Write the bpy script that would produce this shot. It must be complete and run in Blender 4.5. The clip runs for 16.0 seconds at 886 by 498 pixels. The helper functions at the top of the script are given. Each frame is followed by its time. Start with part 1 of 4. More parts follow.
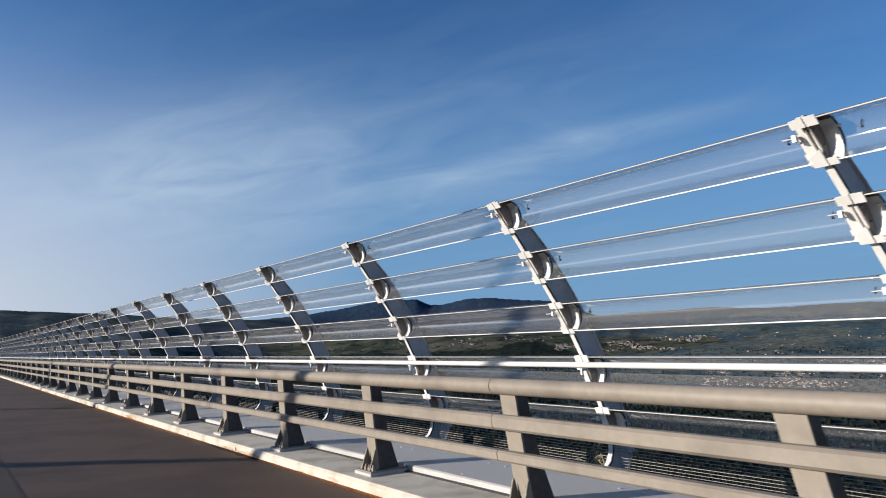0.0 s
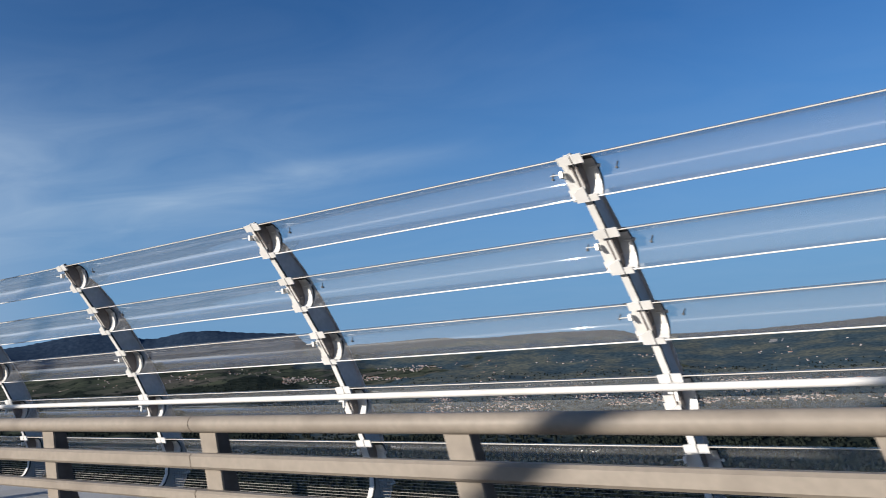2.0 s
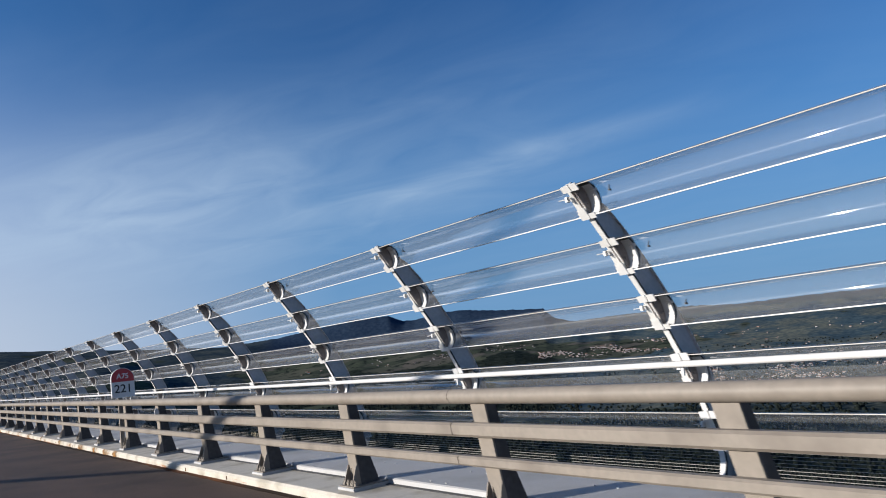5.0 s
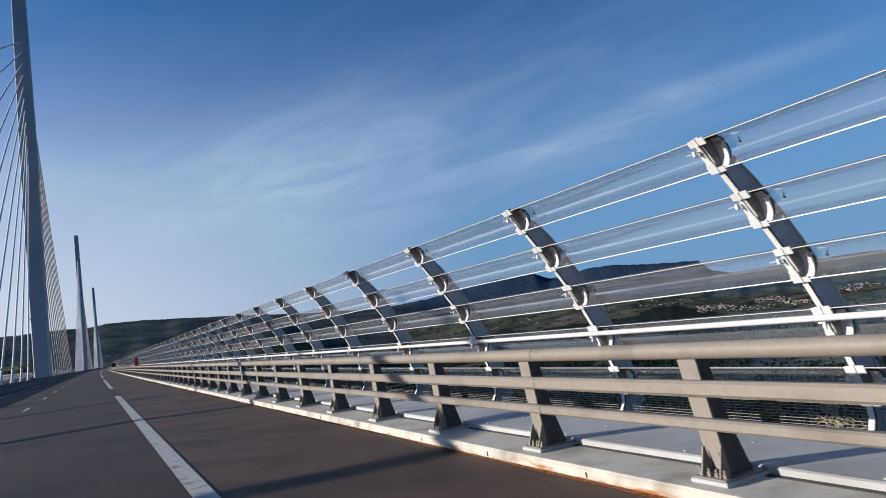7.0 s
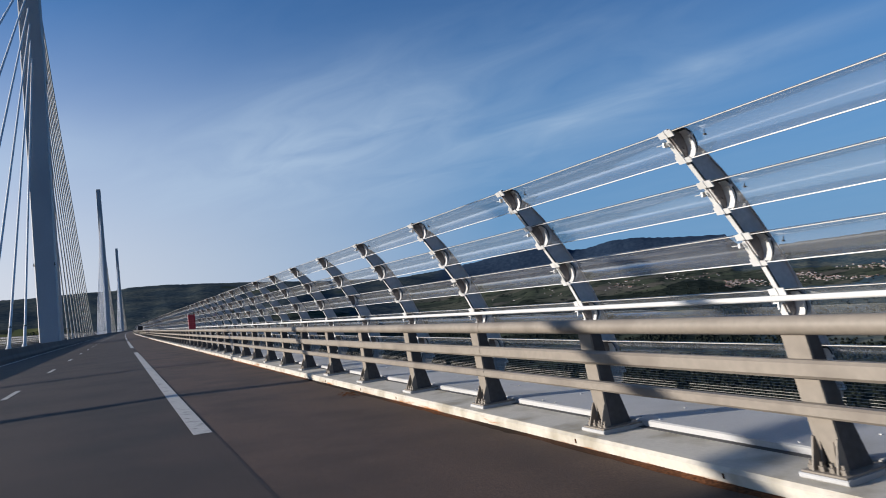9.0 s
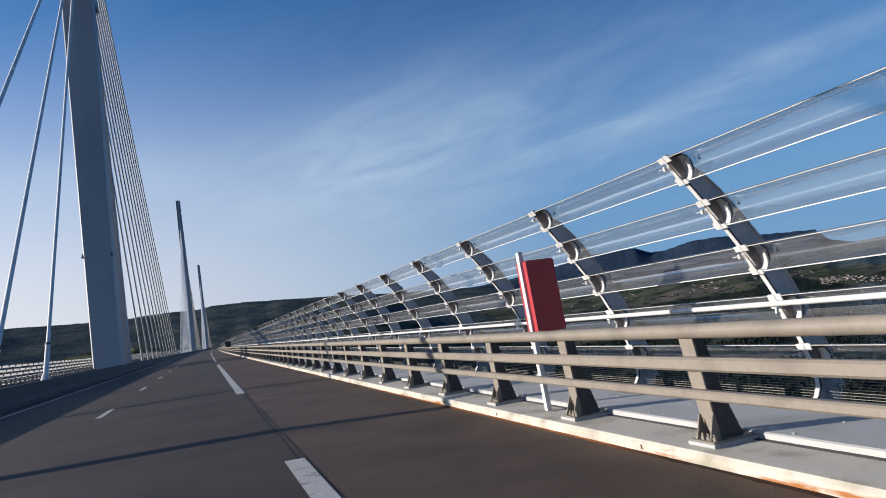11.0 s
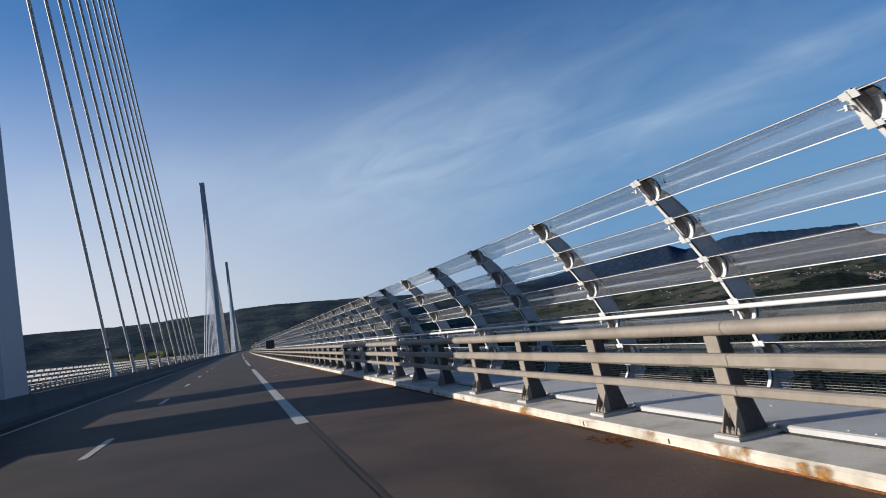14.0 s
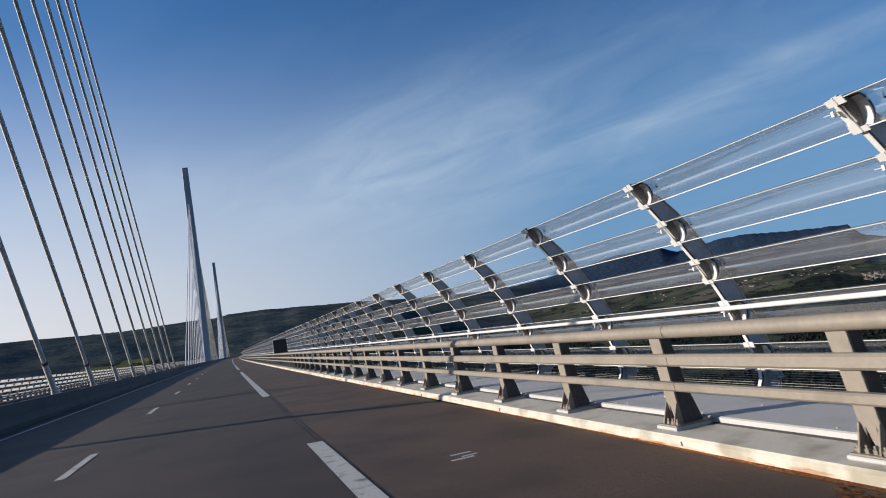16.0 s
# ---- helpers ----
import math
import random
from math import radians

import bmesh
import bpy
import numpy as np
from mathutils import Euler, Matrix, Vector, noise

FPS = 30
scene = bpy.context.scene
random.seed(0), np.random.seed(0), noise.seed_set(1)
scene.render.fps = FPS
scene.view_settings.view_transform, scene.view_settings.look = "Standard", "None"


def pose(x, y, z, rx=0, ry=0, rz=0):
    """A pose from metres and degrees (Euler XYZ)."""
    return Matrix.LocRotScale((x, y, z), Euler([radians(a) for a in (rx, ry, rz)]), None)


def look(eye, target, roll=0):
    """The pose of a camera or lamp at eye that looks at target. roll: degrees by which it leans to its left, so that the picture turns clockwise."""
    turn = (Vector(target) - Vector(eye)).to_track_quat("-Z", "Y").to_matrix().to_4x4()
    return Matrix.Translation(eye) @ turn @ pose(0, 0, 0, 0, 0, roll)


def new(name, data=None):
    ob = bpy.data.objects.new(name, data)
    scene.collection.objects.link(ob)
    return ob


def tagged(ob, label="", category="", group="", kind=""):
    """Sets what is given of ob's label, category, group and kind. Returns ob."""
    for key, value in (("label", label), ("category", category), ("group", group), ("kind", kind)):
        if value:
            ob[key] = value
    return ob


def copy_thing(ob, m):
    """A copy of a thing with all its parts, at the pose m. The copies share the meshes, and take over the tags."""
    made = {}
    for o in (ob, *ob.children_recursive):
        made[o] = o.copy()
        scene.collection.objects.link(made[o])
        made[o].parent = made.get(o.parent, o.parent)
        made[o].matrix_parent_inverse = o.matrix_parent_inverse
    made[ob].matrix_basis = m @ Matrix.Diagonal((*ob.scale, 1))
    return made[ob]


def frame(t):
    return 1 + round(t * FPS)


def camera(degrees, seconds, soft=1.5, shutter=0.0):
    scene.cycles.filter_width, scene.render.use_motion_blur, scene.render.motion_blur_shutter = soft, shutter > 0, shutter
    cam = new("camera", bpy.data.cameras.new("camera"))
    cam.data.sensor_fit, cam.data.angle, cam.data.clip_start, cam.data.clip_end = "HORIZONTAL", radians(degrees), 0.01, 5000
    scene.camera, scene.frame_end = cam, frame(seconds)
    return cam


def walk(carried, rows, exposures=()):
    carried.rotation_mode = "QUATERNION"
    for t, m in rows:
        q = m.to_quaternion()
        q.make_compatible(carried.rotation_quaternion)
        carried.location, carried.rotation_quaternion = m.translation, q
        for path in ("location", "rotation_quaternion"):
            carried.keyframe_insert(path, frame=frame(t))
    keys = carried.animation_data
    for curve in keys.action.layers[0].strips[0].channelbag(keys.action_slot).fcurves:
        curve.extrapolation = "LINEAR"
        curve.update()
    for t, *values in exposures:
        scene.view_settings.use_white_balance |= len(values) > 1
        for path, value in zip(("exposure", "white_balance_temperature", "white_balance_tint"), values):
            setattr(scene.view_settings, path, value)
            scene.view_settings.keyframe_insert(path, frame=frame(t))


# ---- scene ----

# ======== the camera: a phone held in a car, riding along the deck ========
BEND = 4.365e-5      # the deck's curve: 1 / radius in metres
EYE_Z = 1.411

# seconds, metres along the deck, metres beside the line of travel, yaw, pitch, roll
PATH = (
    (0.0, -2.26, 0.209, -35.39, 6.86, 2.43),
    (0.5, 8.03, 0.304, -43.90, 6.87, 3.12),
    (1.0, 18.26, 0.182, -52.07, 7.38, 2.59),
    (1.5, 28.49, 0.110, -56.70, 8.27, 3.11),
    (2.0, 38.65, 0.163, -57.51, 8.26, 3.76),
    (2.5, 49.48, 0.157, -57.37, 8.00, 3.11),
    (3.0, 59.80, -0.023, -59.02, 7.49, 2.96),
    (5.5, 110.39, -0.026, -34.11, 7.08, 6.93),
    (6.0, 120.45, -0.068, -31.50, 6.26, 7.24),
    (6.5, 130.46, -0.082, -27.54, 7.11, 6.60),
    (7.0, 140.48, -0.045, -26.80, 5.92, 7.25),
    (7.5, 150.49, -0.005, -24.82, 6.45, 6.85),
    (8.0, 160.44, -0.010, -24.64, 6.97, 6.31),
    (8.5, 170.32, -0.017, -24.43, 6.25, 6.69),
    (9.0, 180.23, -0.014, -24.90, 3.74, 6.18),
    (11.5, 229.36, 0.080, -18.24, 5.49, 8.60),
    (12.0, 239.22, 0.120, -18.25, 5.53, 9.31),
    (12.5, 248.98, 0.051, -17.92, 5.91, 9.67),
    (13.0, 258.91, 0.019, -17.25, 6.44, 9.60),
    (13.5, 268.81, -0.079, -17.89, 5.76, 8.91),
    (14.0, 278.79, -0.091, -17.10, 5.59, 8.58),
    (14.5, 288.79, -0.164, -16.82, 6.15, 8.88),
    (15.0, 298.79, -0.292, -17.41, 6.06, 8.84),
    (15.5, 308.95, -0.270, -18.33, 4.91, 8.94),
    (16.0, 319.12, -0.210, -17.96, 5.81, 8.97),
)


def along(s):
    """The frame of the deck at s metres: x across to the right, y onward, z up."""
    return Matrix.Translation((0.5 * BEND * s * s, s, 0)) @ Matrix.Rotation(-BEND * s, 4, "Z")


def deck(x, s, z):
    return along(s) @ Vector((x, 0, z))


cam = camera(63.54, 16.0, soft=1.0, shutter=0.88)
# seconds, stops, kelvin, tint
EXPOSURE = [(0.0, 0.68, 6250, 10), (1.5, 0.67, 6200, 10), (2.5, 0.58, 6120, 10), (3.0, 0.55, 6070, 10), (5.5, 0.62, 5960, 10), (9.0, 0.62, 6070, 10), (11.5, 0.70, 6120, 10),
            (12.5, 0.58, 6120, 10), (14.0, 0.62, 6150, 10), (14.6, 0.74, 6250, 10), (15.0, 0.70, 6250, 10), (15.5, 0.60, 6250, 10), (16.0, 0.62, 6300, 10)]
# the phone reads its picture from the top row to the bottom one
scene.cycles.rolling_shutter_type = "TOP"
scene.cycles.rolling_shutter_duration = 0.025
walk(cam, [(t, along(s) @ pose(x, 0, EYE_Z, 90 + pitch, 0, yaw) @ pose(0, 0, 0, 0, 0, -roll)) for t, s, x, yaw, pitch, roll in PATH], exposures=EXPOSURE)

# ======== sky and sun ========
SUN_EL, SUN_AZ = 13.1, -67.3     # degrees; azimuth from straight ahead, to the right
world = bpy.data.worlds.new("sky")
scene.world = world
world.use_nodes = True
wn, wl = world.node_tree.nodes, world.node_tree.links
wn.clear()
sky = wn.new("ShaderNodeTexSky")
sky.sky_type, sky.sun_disc = "NISHITA", False
sky.sun_elevation, sky.sun_rotation = radians(SUN_EL), radians(SUN_AZ)
sky.altitude, sky.air_density, sky.dust_density, sky.ozone_density = 800, 1.0, 0.6, 2.0
bg = wn.new("ShaderNodeBackground")
bg.inputs["Strength"].default_value = 0.052
wout = wn.new("ShaderNodeOutputWorld")
# thin cirrus: stretched noise over the dome
coord = wn.new("ShaderNodeTexCoord")
flat = wn.new("ShaderNodeVectorMath")
flat.operation = "DIVIDE"
csep = wn.new("ShaderNodeSeparateXYZ")
clift = wn.new("ShaderNodeMath")
clift.inputs[1].default_value = 0.12
ccom = wn.new("ShaderNodeCombineXYZ")
wl.new(coord.outputs["Generated"], csep.inputs["Vector"])
wl.new(csep.outputs["Z"], clift.inputs[0])
for k in "XYZ":
    wl.new(clift.outputs[0], ccom.inputs[k])
wl.new(coord.outputs["Generated"], flat.inputs[0])
wl.new(ccom.outputs[0], flat.inputs[1])
cmap = wn.new("ShaderNodeMapping")
cmap.vector_type = "TEXTURE"
cmap.inputs["Rotation"].default_value = (0, 0, radians(-63))
cmap.inputs["Scale"].default_value = (0.62, 0.34, 1.0)
cn = wn.new("ShaderNodeTexNoise")
cn.inputs["Scale"].default_value, cn.inputs["Detail"].default_value, cn.inputs["Roughness"].default_value = 1.1, 9, 0.53
cn.inputs["Distortion"].default_value = 0.9
cmap.inputs["Location"].default_value = (0.37, 0.9, 0.0)
wl.new(flat.outputs["Vector"], cmap.inputs["Vector"])
wl.new(cmap.outputs["Vector"], cn.inputs["Vector"])
cr = wn.new("ShaderNodeMapRange")
for k, v in (("From Min", 0.27), ("From Max", 0.74), ("To Min", 0.27), ("To Max", 0.95)):
    cr.inputs[k].default_value = v
wl.new(cn.outputs["Fac"], cr.inputs["Value"])
# drifts of cirrus: where each lies on the dome's plane, its bearing, half length, half width and density
drift_sum = None
for dx, dy, turn, half, wide, dense in ((0.58, 2.78, -63, 1.3, 0.6, 0.43), (1.86, 1.92, -70, 0.95, 0.20, 0.34), (1.2, 2.9, -55, 1.9, 1.05, 0.35), (-0.35, 2.9, -30, 0.75, 0.5, 0.42), (1.3, 1.5, -62, 1.3, 0.5, 0.08)):
    dm = wn.new("ShaderNodeMapping")
    dm.vector_type = "TEXTURE"
    dm.inputs["Location"].default_value = (dx, dy, 0)
    dm.inputs["Rotation"].default_value = (0, 0, radians(turn))
    dm.inputs["Scale"].default_value = (half, wide, 1e4)
    wl.new(flat.outputs["Vector"], dm.inputs["Vector"])
    dl = wn.new("ShaderNodeVectorMath")
    dl.operation = "LENGTH"
    wl.new(dm.outputs["Vector"], dl.inputs[0])
    dr = wn.new("ShaderNodeMapRange")
    dr.interpolation_type = "SMOOTHERSTEP"
    for k, v in (("From Min", 0.0), ("From Max", 1.15), ("To Min", dense), ("To Max", 0.0)):
        dr.inputs[k].default_value = v
    wl.new(dl.outputs["Value"], dr.inputs["Value"])
    if drift_sum is None:
        drift_sum = dr.outputs["Result"]
    else:
        ds = wn.new("ShaderNodeMath")
        wl.new(drift_sum, ds.inputs[0])
        wl.new(dr.outputs["Result"], ds.inputs[1])
        drift_sum = ds.outputs[0]
cbase = wn.new("ShaderNodeMath")
cbase.inputs[1].default_value = 0.06
wl.new(drift_sum, cbase.inputs[0])
cthin = wn.new("ShaderNodeMath")
cthin.operation, cthin.use_clamp = "MULTIPLY", True
wl.new(cr.outputs["Result"], cthin.inputs[0])
wl.new(cbase.outputs[0], cthin.inputs[1])
cmix = wn.new("ShaderNodeMixRGB")
cmix.inputs["Color2"].default_value = (6.2, 7.6, 9.0, 1)
wl.new(cthin.outputs[0], cmix.inputs["Fac"])
tint = wn.new("ShaderNodeMixRGB")
tint.blend_type = "MULTIPLY"
tint.inputs["Fac"].default_value = 1.0
wl.new(sky.outputs["Color"], tint.inputs["Color1"])
# pale haze low over the horizon, strongest on the sun's side
sep = wn.new("ShaderNodeSeparateXYZ")
wl.new(coord.outputs["Generated"], sep.inputs["Vector"])
low = wn.new("ShaderNodeMapRange")
low.interpolation_type = "SMOOTHSTEP"
for k, v in (("From Min", 0.0), ("From Max", 0.45), ("To Min", 0.95), ("To Max", 0.0)):
    low.inputs[k].default_value = v
wl.new(sep.outputs["Z"], low.inputs["Value"])
sunside = wn.new("ShaderNodeMapRange")
for k, v in (("From Min", -0.13), ("From Max", 0.62), ("To Min", 0.0), ("To Max", 1.0)):
    sunside.inputs[k].default_value = v
dot = wn.new("ShaderNodeVectorMath")
dot.operation = "DOT_PRODUCT"
dot.inputs[1].default_value = (math.sin(radians(SUN_AZ)), math.cos(radians(SUN_AZ)), 0)
wl.new(coord.outputs["Generated"], dot.inputs[0])
wl.new(dot.outputs["Value"], sunside.inputs["Value"])
cast = wn.new("ShaderNodeMixRGB")
cast.inputs["Color1"].default_value = (0.33, 0.88, 1.44, 1)
cast.inputs["Color2"].default_value = (0.68, 1.24, 1.74, 1)
wl.new(sunside.outputs["Result"], cast.inputs["Fac"])
wl.new(cast.outputs["Color"], tint.inputs["Color2"])
hue = wn.new("ShaderNodeMixRGB")
hue.inputs["Color1"].default_value = (2.1, 4.0, 6.5, 1)
hue.inputs["Color2"].default_value = (10.3, 9.7, 9.6, 1)
wl.new(sunside.outputs["Result"], hue.inputs["Fac"])
hmix = wn.new("ShaderNodeMixRGB")
wl.new(low.outputs["Result"], hmix.inputs["Fac"])
wl.new(hue.outputs["Color"], hmix.inputs["Color2"])
wl.new(tint.outputs["Color"], hmix.inputs["Color1"])
wl.new(hmix.outputs["Color"], cmix.inputs["Color1"])
wl.new(cmix.outputs["Color"], bg.inputs["Color"])
wl.new(bg.outputs["Background"], wout.inputs["Surface"])

sun = new("sun", bpy.data.lights.new("sun", "SUN"))
sun.data.energy, sun.data.angle, sun.data.color = 5.0, radians(0.53), (1.0, 0.88, 0.73)
a, e = radians(SUN_AZ), radians(SUN_EL)
sun_way = Vector((math.sin(a) * math.cos(e), math.cos(a) * math.cos(e), math.sin(e)))
sun.matrix_world = look(sun_way * 50, (0, 0, 0))

# ======== materials ========


def material(name, colour, rough=0.6, metal=0.0, grain=30.0, vary=0.15, stain=None, stain_scale=1.2, stain_at=(0.5, 0.7), bump=0.1, coords="Object", spec=0.5):
    """A surface with fine grain, blotches of a second colour and a little relief."""
    m = bpy.data.materials.new(name)
    m.use_nodes = True
    n, l = m.node_tree.nodes, m.node_tree.links
    b = n["Principled BSDF"]
    b.inputs["Roughness"].default_value, b.inputs["Metallic"].default_value, b.inputs["Specular IOR Level"].default_value = rough, metal, spec
    tc = n.new("ShaderNodeTexCoord")
    n1 = n.new("ShaderNodeTexNoise")
    n1.inputs["Scale"].default_value, n1.inputs["Detail"].default_value = grain, 5
    n2 = n.new("ShaderNodeTexNoise")
    n2.inputs["Scale"].default_value, n2.inputs["Detail"].default_value = stain_scale, 6
    for q in (n1, n2):
        l.new(tc.outputs[coords], q.inputs["Vector"])
    r1 = n.new("ShaderNodeValToRGB")
    r1.color_ramp.elements[0].color = (*[c * (1 - vary) for c in colour], 1)
    r1.color_ramp.elements[1].color = (*[min(1, c * (1 + vary)) for c in colour], 1)
    r1.color_ramp.elements[0].position, r1.color_ramp.elements[1].position = 0.3, 0.7
    l.new(n1.outputs["Fac"], r1.inputs["Fac"])
    r2 = n.new("ShaderNodeValToRGB")
    r2.color_ramp.elements[0].position, r2.color_ramp.elements[1].position = stain_at
    l.new(n2.outputs["Fac"], r2.inputs["Fac"])
    mx = n.new("ShaderNodeMixRGB")
    mx.inputs["Color2"].default_value = (*(stain or [c * 0.8 for c in colour]), 1)
    l.new(r2.outputs["Color"], mx.inputs["Fac"])
    l.new(r1.outputs["Color"], mx.inputs["Color1"])
    l.new(mx.outputs["Color"], b.inputs["Base Color"])
    bp = n.new("ShaderNodeBump")
    bp.inputs["Strength"].default_value, bp.inputs["Distance"].default_value = bump, 0.01
    l.new(n1.outputs["Fac"], bp.inputs["Height"])
    l.new(bp.outputs["Normal"], b.inputs["Normal"])
    return m


ASPHALT = material("asphalt", (0.092, 0.060, 0.043), 0.72, grain=70, vary=0.5, stain=(0.040, 0.029, 0.023), stain_scale=0.7, stain_at=(0.42, 0.72), bump=0.4, spec=0.26)
PAINT = material("road_paint", (0.42, 0.41, 0.385), 0.6, grain=40, vary=0.2, stain=(0.11, 0.105, 0.098), stain_scale=5.0, stain_at=(0.55, 0.72), bump=0.3)
STRIP = material("beige_edge_strip", (0.40, 0.385, 0.365), 0.5, grain=20, vary=0.05, stain=(0.33, 0.29, 0.25), stain_scale=2.5, bump=0.03)
GALV = material("galvanised_steel", (0.207, 0.182, 0.153), 0.55, metal=0.0, grain=18, vary=0.08, stain=(0.152, 0.131, 0.110), stain_scale=2.0, bump=0.05, spec=0.3)
# darkened galvanised steel: the shade on the barrier webs put into the colour
SHADED_STEEL = material("shaded_steel", (0.058, 0.057, 0.060), 0.6, grain=18, vary=0.2, stain=(0.04, 0.037, 0.036), stain_scale=4.0, bump=0.05, spec=0.25)
WIRE = material("weathered_wire", (0.22, 0.21, 0.195), 0.5, grain=18, vary=0.2, bump=0.02)


def stained_kerb():
    """Kerb paint with rust that runs in patches along its foot."""
    m = material("stained_kerb", (0.490, 0.460, 0.400), 0.6, grain=25, vary=0.06, stain=(0.302, 0.274, 0.216), stain_scale=2.3, stain_at=(0.47, 0.68), bump=0.2, spec=0.2)
    n, l = m.node_tree.nodes, m.node_tree.links
    b = n["Principled BSDF"]
    base = b.inputs["Base Color"].links[0].from_socket
    tc = n.new("ShaderNodeTexCoord")
    mp = n.new("ShaderNodeMapping")
    mp.inputs["Scale"].default_value = (6, 1.1, 9)
    nz = n.new("ShaderNodeTexNoise")
    nz.inputs["Scale"].default_value, nz.inputs["Detail"].default_value, nz.inputs["Roughness"].default_value = 1.0, 7, 0.65
    l.new(tc.outputs["Object"], mp.inputs["Vector"])
    l.new(mp.outputs["Vector"], nz.inputs["Vector"])
    sp = n.new("ShaderNodeSeparateXYZ")
    l.new(tc.outputs["Object"], sp.inputs["Vector"])
    foot = n.new("ShaderNodeMapRange")
    for k, v in (("From Min", 0.03), ("From Max", -0.1), ("To Min", -0.12), ("To Max", 0.12)):
        foot.inputs[k].default_value = v
    l.new(sp.outputs["Z"], foot.inputs["Value"])
    ad = n.new("ShaderNodeMath")
    l.new(nz.outputs["Fac"], ad.inputs[0])
    l.new(foot.outputs["Result"], ad.inputs[1])
    rp = n.new("ShaderNodeValToRGB")
    rp.color_ramp.elements[0].position, rp.color_ramp.elements[1].position = 0.57, 0.68
    l.new(ad.outputs["Value"], rp.inputs["Fac"])
    mx = n.new("ShaderNodeMixRGB")
    mx.inputs["Color2"].default_value = (0.30, 0.12, 0.035, 1)
    l.new(rp.outputs["Color"], mx.inputs["Fac"])
    l.new(base, mx.inputs["Color1"])
    l.new(mx.outputs["Color"], b.inputs["Base Color"])
    return m


KERB = stained_kerb()
WALK = material("walkway_coating", (0.392, 0.396, 0.401), 0.7, grain=60, vary=0.06, stain=(0.301, 0.301, 0.292), stain_scale=0.9, bump=0.15, spec=0.3)
WHITE = material("white_coated_steel", (0.572, 0.572, 0.565), 0.35, grain=20, vary=0.03, stain=(0.485, 0.476, 0.454), stain_scale=2.5, bump=0.03)
POST = material("grey_coated_steel", (0.50, 0.50, 0.51), 0.5, grain=22, vary=0.08, stain=(0.42, 0.42, 0.43), stain_scale=3.0, bump=0.04)
PLATE = material("dull_grey_plate", (0.43, 0.425, 0.425), 0.55, grain=22, vary=0.1, stain=(0.35, 0.345, 0.34), stain_scale=3.0, bump=0.04)
CHEEK = material("dark_grey_plate", (0.17, 0.15, 0.143), 0.6, grain=30, vary=0.15, stain=(0.15, 0.13, 0.12), stain_scale=6.0, bump=0.1)
CONCRETE = material("concrete", (0.098, 0.096, 0.094), 0.8, grain=15, vary=0.1, stain=(0.075, 0.073, 0.071), stain_scale=0.5, bump=0.2, spec=0.2)
PYLON = material("pylon_paint", (0.35, 0.36, 0.375), 0.55, grain=4, vary=0.03, stain=(0.30, 0.312, 0.33), stain_scale=0.08, bump=0.02)
STAY = material("stay_sheath", (0.619, 0.619, 0.611), 0.45, grain=5, vary=0.05, bump=0.02)
BOLT = material("dark_bolt_steel", (0.12, 0.115, 0.11), 0.5, metal=0.6, grain=60, vary=0.2)
RUBBER = material("black_rubber", (0.03, 0.03, 0.032), 0.6, grain=60, vary=0.2)
RUST = material("rust", (0.096, 0.036, 0.012), 0.9, grain=40, vary=0.5, stain=(0.0288, 0.0144, 0.00864), stain_scale=6, bump=0.8, spec=0.1)
RED = material("red_sign_paint", (0.36, 0.025, 0.035), 0.4, grain=30, vary=0.05, bump=0.02)
SIGN = material("white_sign_sheet", (0.619, 0.628, 0.636), 0.35, grain=30, vary=0.03, bump=0.02)
BLACK = material("black_sign_paint", (0.012, 0.012, 0.014), 0.5, grain=30, vary=0.1, bump=0.02)


